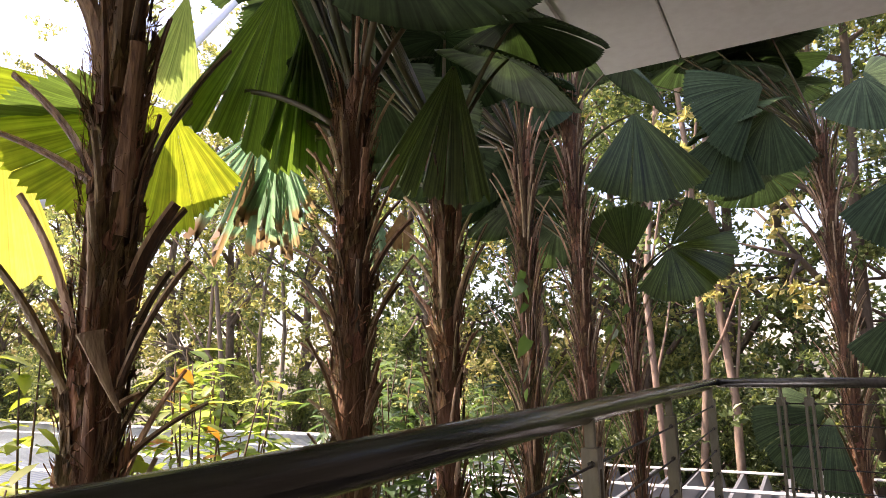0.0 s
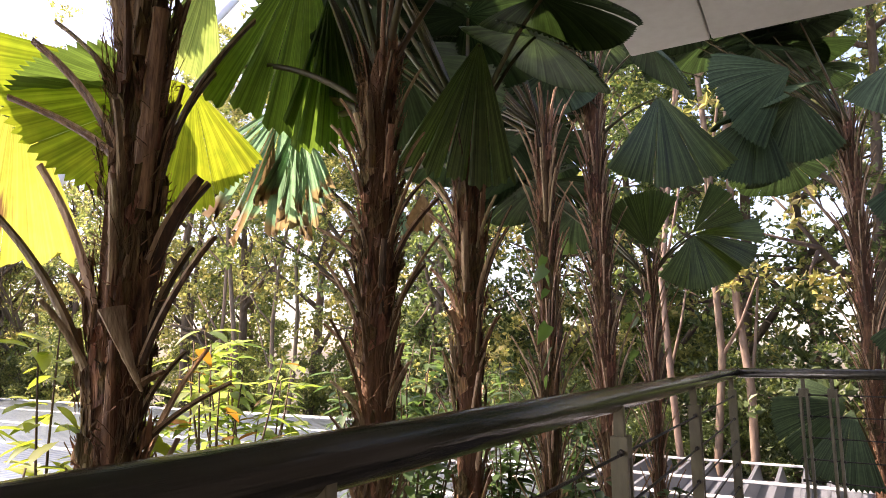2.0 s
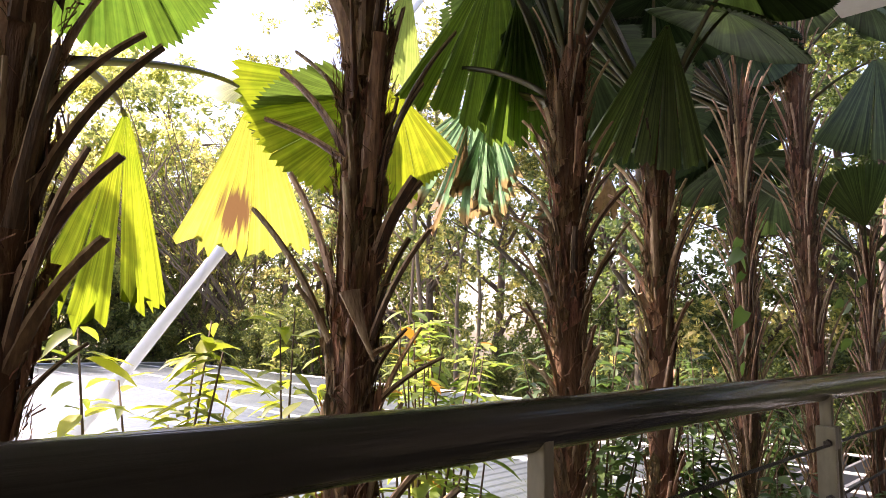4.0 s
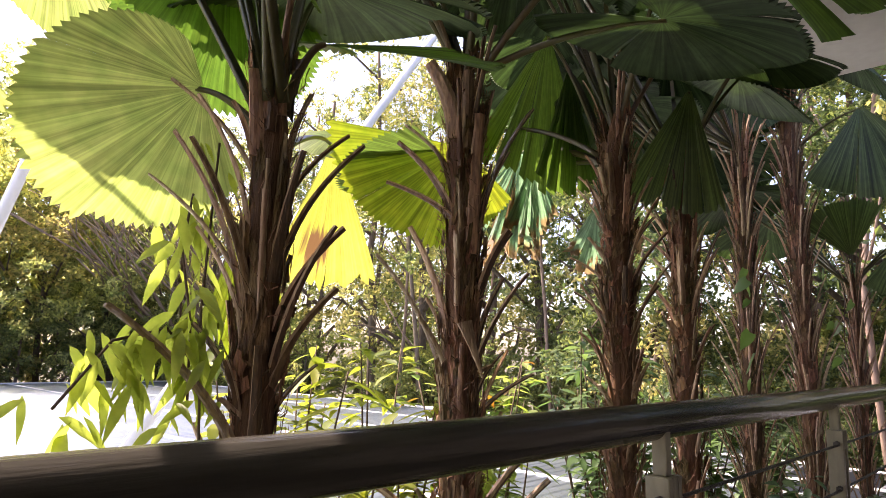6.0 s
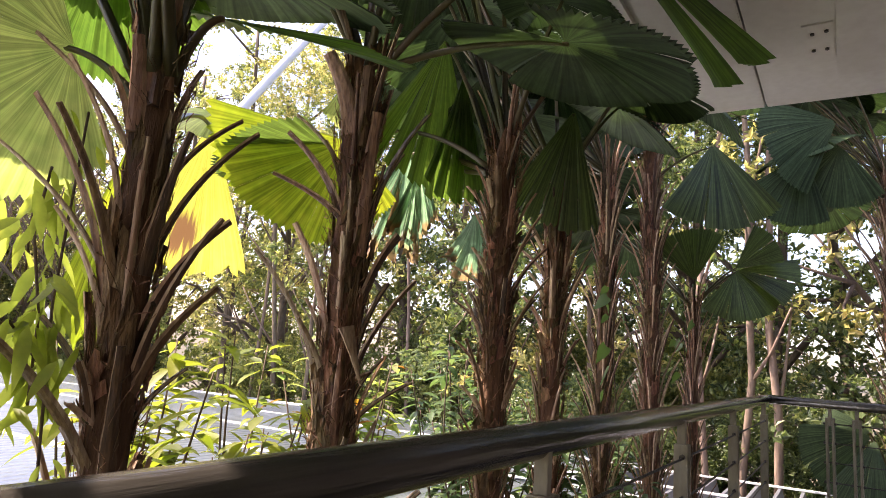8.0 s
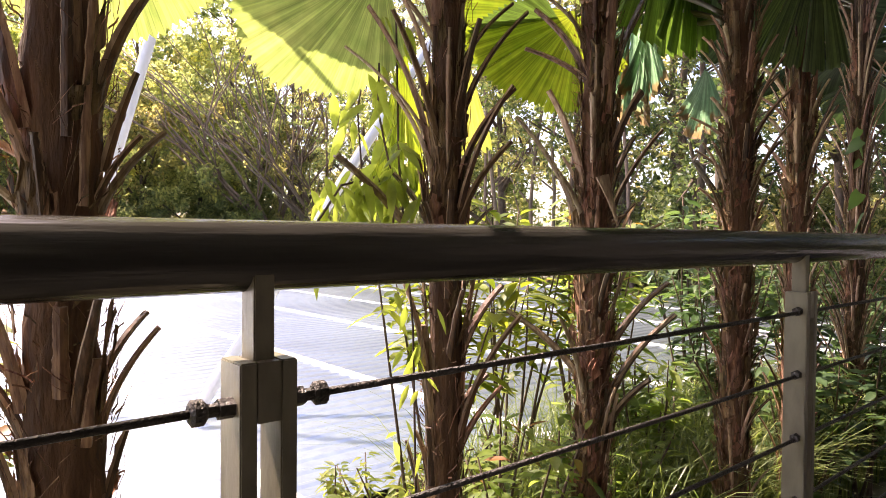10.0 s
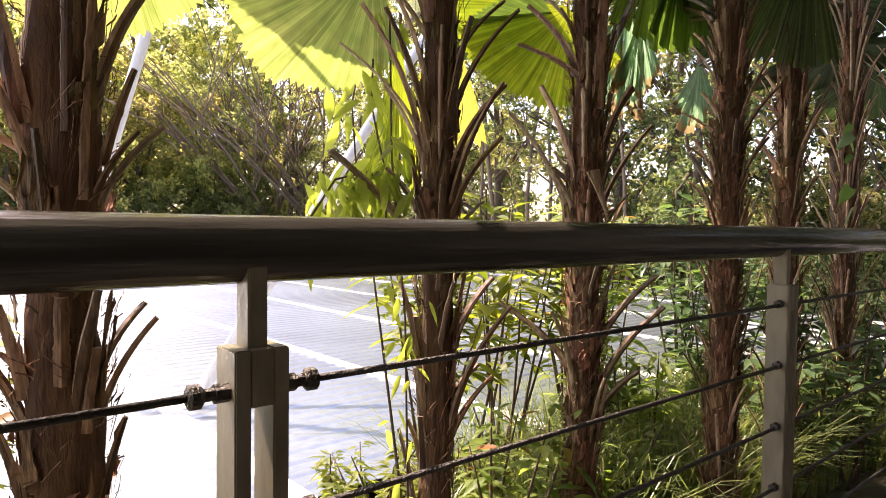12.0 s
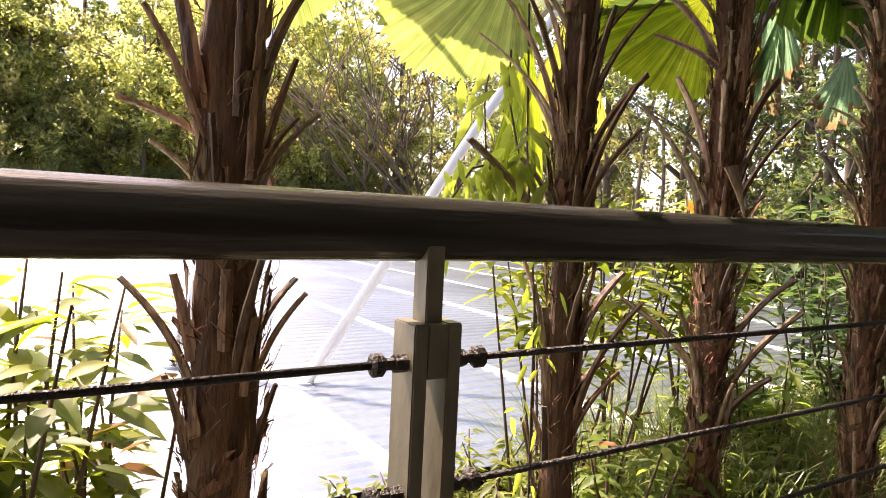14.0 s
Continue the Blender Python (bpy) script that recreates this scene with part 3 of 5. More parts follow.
# Tones carry side light too: stems mostly paler on the left, darker right
STEMS_M_UP = [
    (1.2, -0.129, 0.54, 1.41, 0.026, 0), (1.16, -0.189, 0.584, 1.21, 0.013, 1), (1.08, -0.148, 0.555, 1.15, 0.013, 2), (1.07, -0.078, 0.488, 1.19, 0.012, 0), (1.1, -0.01, 0.483, 1.38, 0.011, 1),
    (1.19, -0.04, 0.485, 1.4, 0.014, 0), (1.21, 0.106, 0.498, 1.46, 0.019, 0), (1.15, 0.052, 0.52, 1.29, 0.015, 0), (1.07, 0.089, 0.512, 1.21, 0.014, 1), (1.08, 0.053, 0.5, 1.2, 0.010, 0),
    (1.19, -0.121, 0.59, 1.3, 0.009, 2)]
STEMS_M_LOW = [
    (0.75, -0.18, 0.582, 0.95, 0.015, 0), (0.83, -0.115, 0.537, 0.96, 0.018, 1), (0.68, -0.121, 0.549, 0.81, 0.016, 0), (0.82, 0.074, 0.546, 0.95, 0.013, 0), (0.75, 0.08, 0.514, 0.93, 0.013, 1),
    (0.68, 0.036, 0.514, 0.79, 0.014, 0), (0.85, -0.05, 0.487, 0.97, 0.019, 1), (0.78, -0.007, 0.482, 0.9, 0.014, 1)]
STEMS_0 = [
    (1.42, 0.447, 0.556, 1.57, 0.009, 2), (1.29, 0.472, 0.51, 1.54, 0.009, 2), (1.14, 0.452, 0.539, 1.48, 0.012, 1), (1.22, 0.447, 0.607, 1.42, 0.009, 2), (1.14, 0.492, 0.52, 1.33, 0.01, 2),
    (1.05, 0.501, 0.525, 1.18, 0.014, 0), (0.98, 0.362, 0.50, 1.199, 0.015, 1), (1.03, 0.522, 0.469, 1.07, 0.011, 2), (1.37, 0.701, 0.415, 1.51, 0.011, 0), (1.27, 0.715, 0.39, 1.49, 0.013, 0),
    (1.17, 0.676, 0.383, 1.34, 0.015, 0), (1.08, 0.665, 0.379, 1.24, 0.014, 1), (1.03, 0.674, 0.436, 1.12, 0.008, 0)]
STEMS_0_MORE = [
    (1.2, 0.558, 0.434, 1.44, 0.009, 2), (1.18, 0.555, 0.433, 1.39, 0.008, 2), (1.45, 0.537, 0.464, 1.59, 0.023, 1), (1.49, 0.566, 0.447, 1.59, 0.017, 0), (0.81, 0.535, 0.475, 0.9, 0.015, 1),
    (0.8, 0.686, 0.42, 0.97, 0.016, 0), (0.64, 0.676, 0.361, 0.92, 0.016, 1), (0.7, 0.543, 0.481, 0.8, 0.015, 1), (0.6, 0.543, 0.468, 0.71, 0.016, 0), (0.71, 0.659, 0.43, 0.8, 0.014, 0)]
STEMS_1 = [
    (1.47, 1.046, 0.668, 1.64, 0.017, 0), (1.46, 1.024, 0.68, 1.54, 0.014, 0), (1.56, 1.091, 0.691, 1.7, 0.012, 1), (1.05, 1.052, 0.626, 1.43, 0.018, 2), (1.03, 1.027, 0.709, 1.37, 0.017, 1),
    (1.25, 1.109, 0.534, 1.42, 0.014, 2), (1.16, 1.222, 0.468, 1.43, 0.024, 0), (1.05, 1.238, 0.497, 1.32, 0.019, 0), (1.37, 1.15, 0.497, 1.7, 0.029, 1), (1.65, 1.073, 0.599, 1.83, 0.033, 1),
    (1.62, 1.132, 0.521, 1.81, 0.03, 1), (1.09, 1.114, 0.627, 1.27, 0.014, 2)]
STEMS_1_MORE = [
    (1.31, 1.273, 0.51, 1.64, 0.015, 0), (1.33, 1.332, 0.48, 1.76, 0.015, 0), (1.21, 1.254, 0.486, 1.43, 0.019, 0), (1.02, 1.232, 0.489, 1.15, 0.011, 0), (0.99, 1.291, 0.448, 1.1, 0.012, 0),
    (1.09, 1.196, 0.49, 1.12, 0.013, 1), (1.31, 1.107, 0.527, 1.41, 0.01, 2), (0.69, 1.018, 0.729, 0.87, 0.021, 1), (0.74, 1.296, 0.429, 0.95, 0.019, 0), (0.61, 1.299, 0.409, 0.87, 0.02, 0),
    (0.78, 1.122, 0.568, 0.88, 0.02, 1), (0.56, 1.23, 0.436, 0.71, 0.022, 0)]
STEMS_2 = [
    (1.25, 1.613, 0.455, 1.67, 0.01, 2), (1.53, 1.607, 0.517, 1.65, 0.009, 2), (1.45, 1.63, 0.535, 1.62, 0.009, 1), (1.37, 1.604, 0.486, 1.47, 0.01, 2), (1.34, 1.608, 0.549, 1.42, 0.01, 1),
    (1.23, 1.598, 0.529, 1.32, 0.01, 0), (1.14, 1.611, 0.476, 1.33, 0.01, 1), (1.1, 1.605, 0.519, 1.21, 0.011, 1), (1.01, 1.607, 0.498, 1.09, 0.011, 2), (0.98, 1.609, 0.462, 1.07, 0.01, 2),
    (1.39, 1.762, 0.364, 1.54, 0.013, 0), (1.31, 1.754, 0.325, 1.49, 0.015, 0), (1.17, 1.729, 0.343, 1.34, 0.015, 0)]
STEMS_2_MORE = [
    (1.55, 1.63, 0.432, 1.71, 0.018, 1), (1.51, 1.669, 0.393, 1.65, 0.018, 1), (1.06, 1.695, 0.374, 1.17, 0.012, 1), (1, 1.702, 0.363, 1.13, 0.011, 2), (1.13, 1.627, 0.436, 1.22, 0.011, 1),
    (1.23, 1.652, 0.399, 1.39, 0.015, 0)]
STEMS_3 = [
    (1.32, 2.134, 0.458, 1.52, 0.023, 2), (1.5, 2.116, 0.57, 1.66, 0.015, 2), (1.45, 2.126, 0.595, 1.57, 0.013, 1), (1.38, 2.191, 0.402, 1.84, 0.019, 1), (1.09, 2.265, 0.366, 1.58, 0.015, 0),
    (1.25, 2.122, 0.559, 1.39, 0.015, 1), (1.17, 2.12, 0.497, 1.27, 0.017, 2), (1.17, 2.27, 0.378, 1.52, 0.015, 0), (1.35, 2.128, 0.548, 1.48, 0.015, 2), (1.03, 2.208, 0.39, 1.25, 0.015, 1),
    (1.03, 2.138, 0.507, 1.2, 0.014, 1)]
pm = palm(-0.035, 0.55, 1.62, 0.052, 11, STEMS_M_UP + STEMS_M_LOW, 6, P_LABEL, pale=0.2, flare=1.3, steep=0.7, shaggy=0.5, upright=0.4, hugging=9)
p0 = palm(0.585, 0.47, 1.60, 0.033, 12, STEMS_0 + STEMS_0_MORE, 16, "fan palm with fibrous trunk and a climbing vine", pale=0.4, flare=1.25, steep=0.75, hugging=9, shaggy=0.5)
p1 = palm(1.165, 0.56, 1.86, 0.040, 13, STEMS_1 + STEMS_1_MORE, 18, P_LABEL, pale=0.4, flare=1.3, steep=0.75, hugging=10)
p2 = palm(1.685, 0.44, 1.84, 0.038, 14, STEMS_2 + STEMS_2_MORE, 50, P_LABEL, pale=0.65, slim=0.75, hugging=10, steep=0.8)
p3 = palm(2.19, 0.47, 1.86, 0.038, 15, STEMS_3, 54, P_LABEL, pale=0.7, slim=0.8, hugging=9, steep=0.7, shaggy=0.8)
p4 = palm(3.25, 0.62, 2.2, 0.040, 16, [], 120, "shaded fan palm with many pale dry leaf stems", pale=0.85, slim=0.8, flare=1.7, hugging=8, steep=0.5, shaggy=0.7)
p5 = palm(3.78, 0.50, 2.6, 0.044, 17, [], 150, "shaded fan palm with many pale dry leaf stems", pale=0.75, slim=0.85, flare=1.8, lean=(-0.05, 0.03), hugging=8, steep=0.5, shaggy=0.7)
p6 = palm(4.12, 0.36, 1.62, 0.026, 18, [], 80, "slender young fan palm with pale dry leaf stems", pale=0.85, slim=0.7, flare=1.7, hugging=6, steep=0.42, shaggy=0.6)
p7 = palm(5.6, -0.70, 2.75, 0.052, 19, [], 130, "shaded fan palm standing past the railing corner", pale=0.45, slim=0.9, flare=1.9, z0=-1.9, low=0.2, hugging=8, steep=0.5, shaggy=0.6)

# peeling husk on one trunk
leaf_stem(strip((1.100, 0.492, 1.212), (1.151, 0.482, 1.092), (1.108, 0.470, 1.150), (-0.3, -1, 0), 0.040, 0.004, 0.008, 0.001, random.Random(3), 12), STUB_PALE, p1, "husk", "pale peeling husk")

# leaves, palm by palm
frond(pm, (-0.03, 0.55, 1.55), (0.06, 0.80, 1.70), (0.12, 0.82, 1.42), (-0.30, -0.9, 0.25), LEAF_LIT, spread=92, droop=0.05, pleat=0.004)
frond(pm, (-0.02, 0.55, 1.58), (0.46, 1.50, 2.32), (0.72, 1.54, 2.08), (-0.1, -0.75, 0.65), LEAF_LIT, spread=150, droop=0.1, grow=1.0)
frond(pm, (-0.02, 0.55, 1.58), (0.10, 0.50, 1.86), (0.26, 0.56, 1.72), (0.1, -0.6, 0.8), LEAF, spread=150, droop=0.15)
frond(pm, (-0.06, 0.55, 1.58), (-0.35, 0.75, 1.85), (-0.62, 0.85, 1.75), (0.1, -0.5, 0.9), LEAF, spread=230, droop=0.25)

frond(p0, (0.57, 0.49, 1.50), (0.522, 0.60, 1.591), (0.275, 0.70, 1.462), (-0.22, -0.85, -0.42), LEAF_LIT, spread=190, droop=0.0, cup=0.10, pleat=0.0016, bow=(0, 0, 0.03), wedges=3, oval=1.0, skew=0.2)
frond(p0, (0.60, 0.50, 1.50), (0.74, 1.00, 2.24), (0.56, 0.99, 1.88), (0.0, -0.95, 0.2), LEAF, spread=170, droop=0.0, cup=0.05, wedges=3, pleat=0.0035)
# Mostly out-of-view leaf, added to shade the big leaf's upper half
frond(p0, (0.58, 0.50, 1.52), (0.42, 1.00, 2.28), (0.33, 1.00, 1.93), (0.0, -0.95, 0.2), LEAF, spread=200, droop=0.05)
frond(p0, (0.60, 0.50, 1.48), (0.880, 1.00, 1.600), (0.893, 1.00, 1.118), (0.35, -0.93, 0.1), LEAF_LIT_GREEN, spread=48, droop=0.0, cup=0.02, torn=0.2, pleat=0.006, wedges=4, split=0.25)
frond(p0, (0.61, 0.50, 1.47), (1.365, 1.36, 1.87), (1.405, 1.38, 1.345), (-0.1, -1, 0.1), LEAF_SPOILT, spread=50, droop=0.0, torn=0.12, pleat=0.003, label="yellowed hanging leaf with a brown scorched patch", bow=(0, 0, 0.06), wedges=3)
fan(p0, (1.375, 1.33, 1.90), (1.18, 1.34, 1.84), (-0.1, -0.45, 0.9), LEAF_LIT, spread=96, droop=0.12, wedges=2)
frond(p0, (0.60, 0.46, 1.54), (0.635, 0.42, 1.655), (0.94, 0.43, 1.765), (-0.1, -0.36, 1.0), LEAF, spread=130, droop=0.0, cup=0.05, pleat=0.004)
frond(p0, (0.59, 0.48, 1.54), (0.817, 0.7, 1.955), (1.213, 0.72, 2.057), (0.0, -0.25, 1.0), LEAF_SHADED, spread=250, droop=0.08)
frond(p0, (0.60, 0.50, 1.52), (0.81, 1.10, 2.12), (0.90, 1.10, 1.75), (0.0, -0.95, 0.2), LEAF, spread=150, droop=0.0, cup=0.05, wedges=3, pleat=0.0035)
frond(p0, (0.56, 0.45, 1.54), (0.50, 0.40, 1.80), (0.30, 0.36, 1.86), (0.1, -0.7, 0.7), LEAF, spread=230, droop=0.1)
frond(p0, (0.58, 0.44, 1.54), (0.36, 0.30, 2.06), (0.20, 0.12, 2.0), (0, -0.4, 0.9), LEAF, spread=240, droop=0.2)

frond(p2, (1.66, 0.48, 1.72), (1.582, 0.95, 1.825), (1.462, 1.00, 1.480), (-0.4, -0.92, 0.1), LEAF_LIT_GREEN, spread=146, droop=0.0, cup=0.04, pleat=0.0016, bow=(0, 0, 0.14), wedges=4, oval=0.0, skew=-0.28)
fan(p2, (1.58, 1.02, 1.800), (1.24, 1.18, 1.715), (0.05, 0.10, 1.0), LEAF_HALF_SHADED, spread=112, droop=0.0, cup=0.02, wedges=1)
frond(p1, (1.18, 0.53, 1.82), (1.264, 0.10, 1.846), (1.55, -0.02, 1.83), (0.05, -0.32, 1.0), LEAF_SHADED, spread=300, droop=0.10, cup=0.05, pleat=0.0035)
frond(p1, (1.18, 0.52, 1.82), (1.10, -0.02, 1.98), (1.16, -0.315, 1.685), (-0.6, -0.5, 0.6), LEAF, spread=34, droop=0.0, pleat=0.006, wedges=4, split=0.3, bow=(0, 0, 0.14))
frond(p1, (1.15, 0.54, 1.82), (1.05, 0.40, 2.12), (0.86, 0.34, 2.02), (0.2, -0.3, 0.9), LEAF_SHADED, spread=240, droop=0.2)

frond(p2, (1.66, 0.48, 1.76), (1.676, 0.664, 2.17), (1.640, 0.70, 1.66), (-0.45, -0.88, 0.1), LEAF, spread=52, droop=0.0, cup=0.06, pleat=0.008, wedges=5, split=0.06)
frond(p2, (1.67, 0.48, 1.76), (1.69, 0.60, 2.04), (1.74, 0.62, 1.64), (-0.3, -0.95, 0.05), LEAF, spread=40, droop=0.0, cup=0.05, pleat=0.008, wedges=6, split=0.2)
frond(p2, (1.66, 0.48, 1.70), (1.92, 0.95, 1.90), (1.87, 0.97, 1.47), (0.1, -1, 0.15), LEAF_OLD, spread=88, droop=0.0, torn=0.2, pleat=0.008, wedges=14, split=0.75, grow=1.1)
frond(p2, (1.66, 0.48, 1.70), (1.95, 0.93, 1.87), (2.07, 0.95, 1.56), (0.1, -1, 0.15), LEAF_OLD, spread=84, droop=0.0, torn=0.2, pleat=0.008, wedges=14, split=0.6)
frond(p2, (1.67, 0.48, 1.70), (2.12, 1.08, 1.84), (2.22, 1.1, 1.52), (0.1, -1, 0.15), LEAF_OLD, spread=110, droop=0.0, torn=0.2, pleat=0.008, wedges=16, split=0.75)
frond(p2, (1.69, 0.46, 1.78), (1.78, 0.56, 1.80), (1.92, 0.56, 1.86), (0.1, -0.8, 0.4), LEAF, spread=120, droop=0.05)
frond(p2, (1.70, 0.42, 1.80), (1.80, 0.26, 2.10), (2.02, 0.10, 2.12), (0.1, -0.5, 0.85), LEAF_SHADED, spread=290, droop=0.15)
frond(p2, (1.68, 0.42, 1.80), (1.58, 0.24, 2.14), (1.40, 0.10, 2.12), (0.1, -0.4, 0.9), LEAF_SHADED, spread=290, droop=0.2)
frond(p2, (1.69, 0.46, 1.80), (1.84, 0.62, 2.10), (1.90, 0.66, 1.84), (0.1, -0.9, 0.3), LEAF_SHADED, spread=120, droop=0.05)
fan(p2, (1.88, 0.96, 1.82), (1.87, 0.97, 1.55), (0, -1, 0.1), LEAF_DEAD, spread=26, droop=0, torn=0.35, pleat=0.012, ribs=8, wedges=1, label="dead straw-brown hanging leaf")
fan(p2, (1.97, 1.0, 1.78), (1.96, 1.0, 1.62), (0, -1, 0.1), LEAF_DEAD, spread=40, droop=0, torn=0.35, pleat=0.012, ribs=10, wedges=1, label="dead straw-brown hanging leaf")

frond(p3, (2.19, 0.45, 1.80), (2.136, 0.40, 2.06), (2.08, 0.46, 1.63), (-0.85, -0.5, 0.1), LEAF_HALF_SHADED, spread=50, droop=0.0, pleat=0.007, wedges=5, split=0.12, torn=0.1)
frond(p3, (2.20, 0.45, 1.82), (2.30, 0.30, 2.12), (2.52, 0.16, 2.06), (0, -0.5, 0.9), LEAF_SHADED, spread=290, droop=0.2)
frond(p3, (2.18, 0.49, 1.82), (2.30, 0.80, 2.15), (2.40, 1.10, 2.05), (0, -0.5, 0.9), LEAF_SHADED, spread=290, droop=0.2)
frond(p3, (2.18, 0.44, 1.82), (2.10, 0.20, 2.12), (2.18, -0.06, 2.06), (0, -0.5, 0.9), LEAF_SHADED, spread=290, droop=0.15)
frond(p3, (2.18, 0.50, 1.70), (2.50, 0.98, 1.80), (2.56, 1.0, 1.48), (0.1, -1, 0.15), LEAF_OLD, spread=110, droop=0.0, torn=0.2, pleat=0.014, wedges=15, split=0.7)
fan(p3, (2.34, 0.72, 1.68), (2.37, 0.72, 1.54), (0, -1, 0.1), LEAF_DEAD, spread=100, droop=0, torn=0.3, pleat=0.006, ribs=16, label="dead brown leaf")

frond(p4, (3.27, 0.64, 2.15), (3.35, 0.95, 2.42), (3.4, 1.25, 2.3), (0, -0.5, 0.9), LEAF_SHADED, spread=280, droop=0.2)
frond(p4, (3.22, 0.66, 2.12), (2.98, 0.98, 2.30), (2.75, 1.15, 2.2), (0, -0.5, 0.9), LEAF_SHADED, spread=280, droop=0.2)
frond(p5, (3.74, 0.50, 2.25), (3.79, 0.205, 2.444), (3.705, 0.10, 1.937), (-0.85, -0.5, 0.15), LEAF_HALF_SHADED, spread=84, droop=0.0, cup=0.06, pleat=0.008, wedges=3)
frond(p5, (3.74, 0.55, 2.5), (3.9, 0.9, 2.75), (4.1, 1.2, 2.6), (0, -0.5, 0.9), LEAF_SHADED, spread=280, droop=0.2)
frond(p5, (3.72, 0.48, 2.5), (3.95, 0.28, 2.82), (4.25, 0.15, 2.72), (-0.4, -0.5, 0.8), LEAF_SHADED, spread=280, droop=0.25)
frond(p5, (3.72, 0.50, 2.4), (3.60, 0.70, 2.60), (3.40, 0.80, 2.45), (-0.4, -0.5, 0.8), LEAF_SHADED, spread=240, droop=0.25)
frond(p6, (4.12, 0.36, 1.55), (4.12, 0.353, 1.715), (4.06, 0.40, 2.03), (-0.9, -0.4, 0.1), LEAF_HALF_SHADED, spread=86, droop=0.0, cup=0.04, pleat=0.008)
frond(p6, (4.12, 0.36, 1.56), (4.218, 0.145, 1.80), (4.15, -0.07, 1.97), (-0.85, -0.35, 0.4), LEAF_HALF_SHADED, spread=62, droop=0.0, pleat=0.006)
frond(p6, (4.12, 0.36, 1.55), (4.218, 0.140, 1.79), (4.22, -0.20, 1.745), (-0.85, -0.3, 0.45), LEAF_HALF_SHADED, spread=60, droop=0.05, pleat=0.006)
frond(p6, (4.12, 0.36, 1.54), (4.21, 0.145, 1.785), (4.13, 0.03, 1.50), (-0.9, -0.45, 0.1), LEAF_HALF_SHADED, spread=110, droop=0.0, pleat=0.006)
frond(p7, (5.52, -0.66, 2.6), (4.85, -0.39, 2.87), (4.58, 0.00, 2.68), (-0.8, -0.5, 0.1), LEAF_SHADED, spread=90, droop=0.12, bow=(0, 0, 0.12))
frond(p7, (5.52, -0.68, 2.5), (4.95, -0.41, 2.73), (4.98, -0.30, 2.33), (-0.9, -0.2, 0.4), LEAF_SHADED, spread=110, droop=0.05, bow=(0, 0, 0.12))
frond(p7, (5.52, -0.66, 2.5), (4.90, -0.20, 2.66), (4.88, -0.02, 2.27), (-0.9, -0.2, 0.4), LEAF_SHADED, spread=90, droop=0.1, bow=(0, 0, 0.12))
frond(p7, (5.55, -0.74, 2.55), (5.25, -0.95, 2.95), (5.15, -1.25, 2.75), (-0.7, 0.1, 0.6), LEAF_SHADED, spread=220, droop=0.25, bow=(0, 0, 0.1))
frond(p7, (5.58, -0.74, 2.3), (5.35, -1.10, 2.30), (5.3, -1.35, 1.95), (-0.9, 0.1, 0.3), LEAF_SHADED, spread=200, droop=0.15)
frond(p7, (5.55, -0.66, 0.5), (5.40, -0.54, 0.84), (5.20, -0.15, 0.68), (-0.95, -0.3, 0.1), LEAF_SHADED, spread=70, droop=0.15)
frond(p7, (5.55, -0.66, 0.5), (5.38, -0.56, 0.82), (5.12, -0.46, 0.40), (-0.95, -0.1, 0.2), LEAF_SHADED, spread=56, droop=0.05)
frond(p7, (5.55, -0.66, 0.5), (5.42, -0.54, 0.86), (5.30, -0.24, 0.94), (-0.9, -0.2, 0.35), LEAF_SHADED, spread=60, droop=0.15)
frond(p7, (5.55, -0.74, 0.9), (5.42, -1.0, 1.45), (5.4, -1.2, 1.1), (-0.9, -0.1, 0.3), LEAF_SHADED, spread=180, droop=0.1)

# unseen crown leaves added to shade the hanging ones, then one hanging leaf
frond(p7, (5.55, -0.66, 2.7), (5.30, 0.10, 3.38), (5.12, 0.46, 3.32), (0, 0, 1), LEAF_SHADED, spread=300, grow=1.25)
frond(p7, (5.55, -0.66, 2.7), (5.42, -0.25, 3.42), (5.05, -0.16, 3.36), (0, 0, 1), LEAF_SHADED, spread=300, grow=1.25)
frond(p7, (5.57, -0.70, 2.7), (5.60, -0.40, 3.36), (5.75, -0.05, 3.30), (0, 0, 1), LEAF_SHADED, spread=300, grow=1.2)
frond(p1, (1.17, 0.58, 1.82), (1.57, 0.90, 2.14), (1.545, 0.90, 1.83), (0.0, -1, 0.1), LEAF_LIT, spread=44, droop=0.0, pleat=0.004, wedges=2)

# leaves of the far palms over the bed, added high up to block sun
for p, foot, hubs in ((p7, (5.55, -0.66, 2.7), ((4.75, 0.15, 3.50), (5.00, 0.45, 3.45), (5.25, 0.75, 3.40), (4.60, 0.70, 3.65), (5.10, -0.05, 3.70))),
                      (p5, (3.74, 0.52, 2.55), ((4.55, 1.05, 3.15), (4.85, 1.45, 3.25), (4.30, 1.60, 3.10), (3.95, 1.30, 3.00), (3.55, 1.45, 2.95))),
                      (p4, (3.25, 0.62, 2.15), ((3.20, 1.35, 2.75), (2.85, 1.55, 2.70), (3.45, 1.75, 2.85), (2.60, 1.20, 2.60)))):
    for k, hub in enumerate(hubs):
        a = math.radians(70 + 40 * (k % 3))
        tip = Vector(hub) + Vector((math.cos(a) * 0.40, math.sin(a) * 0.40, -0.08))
        frond(p, foot, hub, tip, (0.1, -0.3, 1), LEAF_SHADED, spread=280, droop=0.2, grow=1.1, width=0.010)

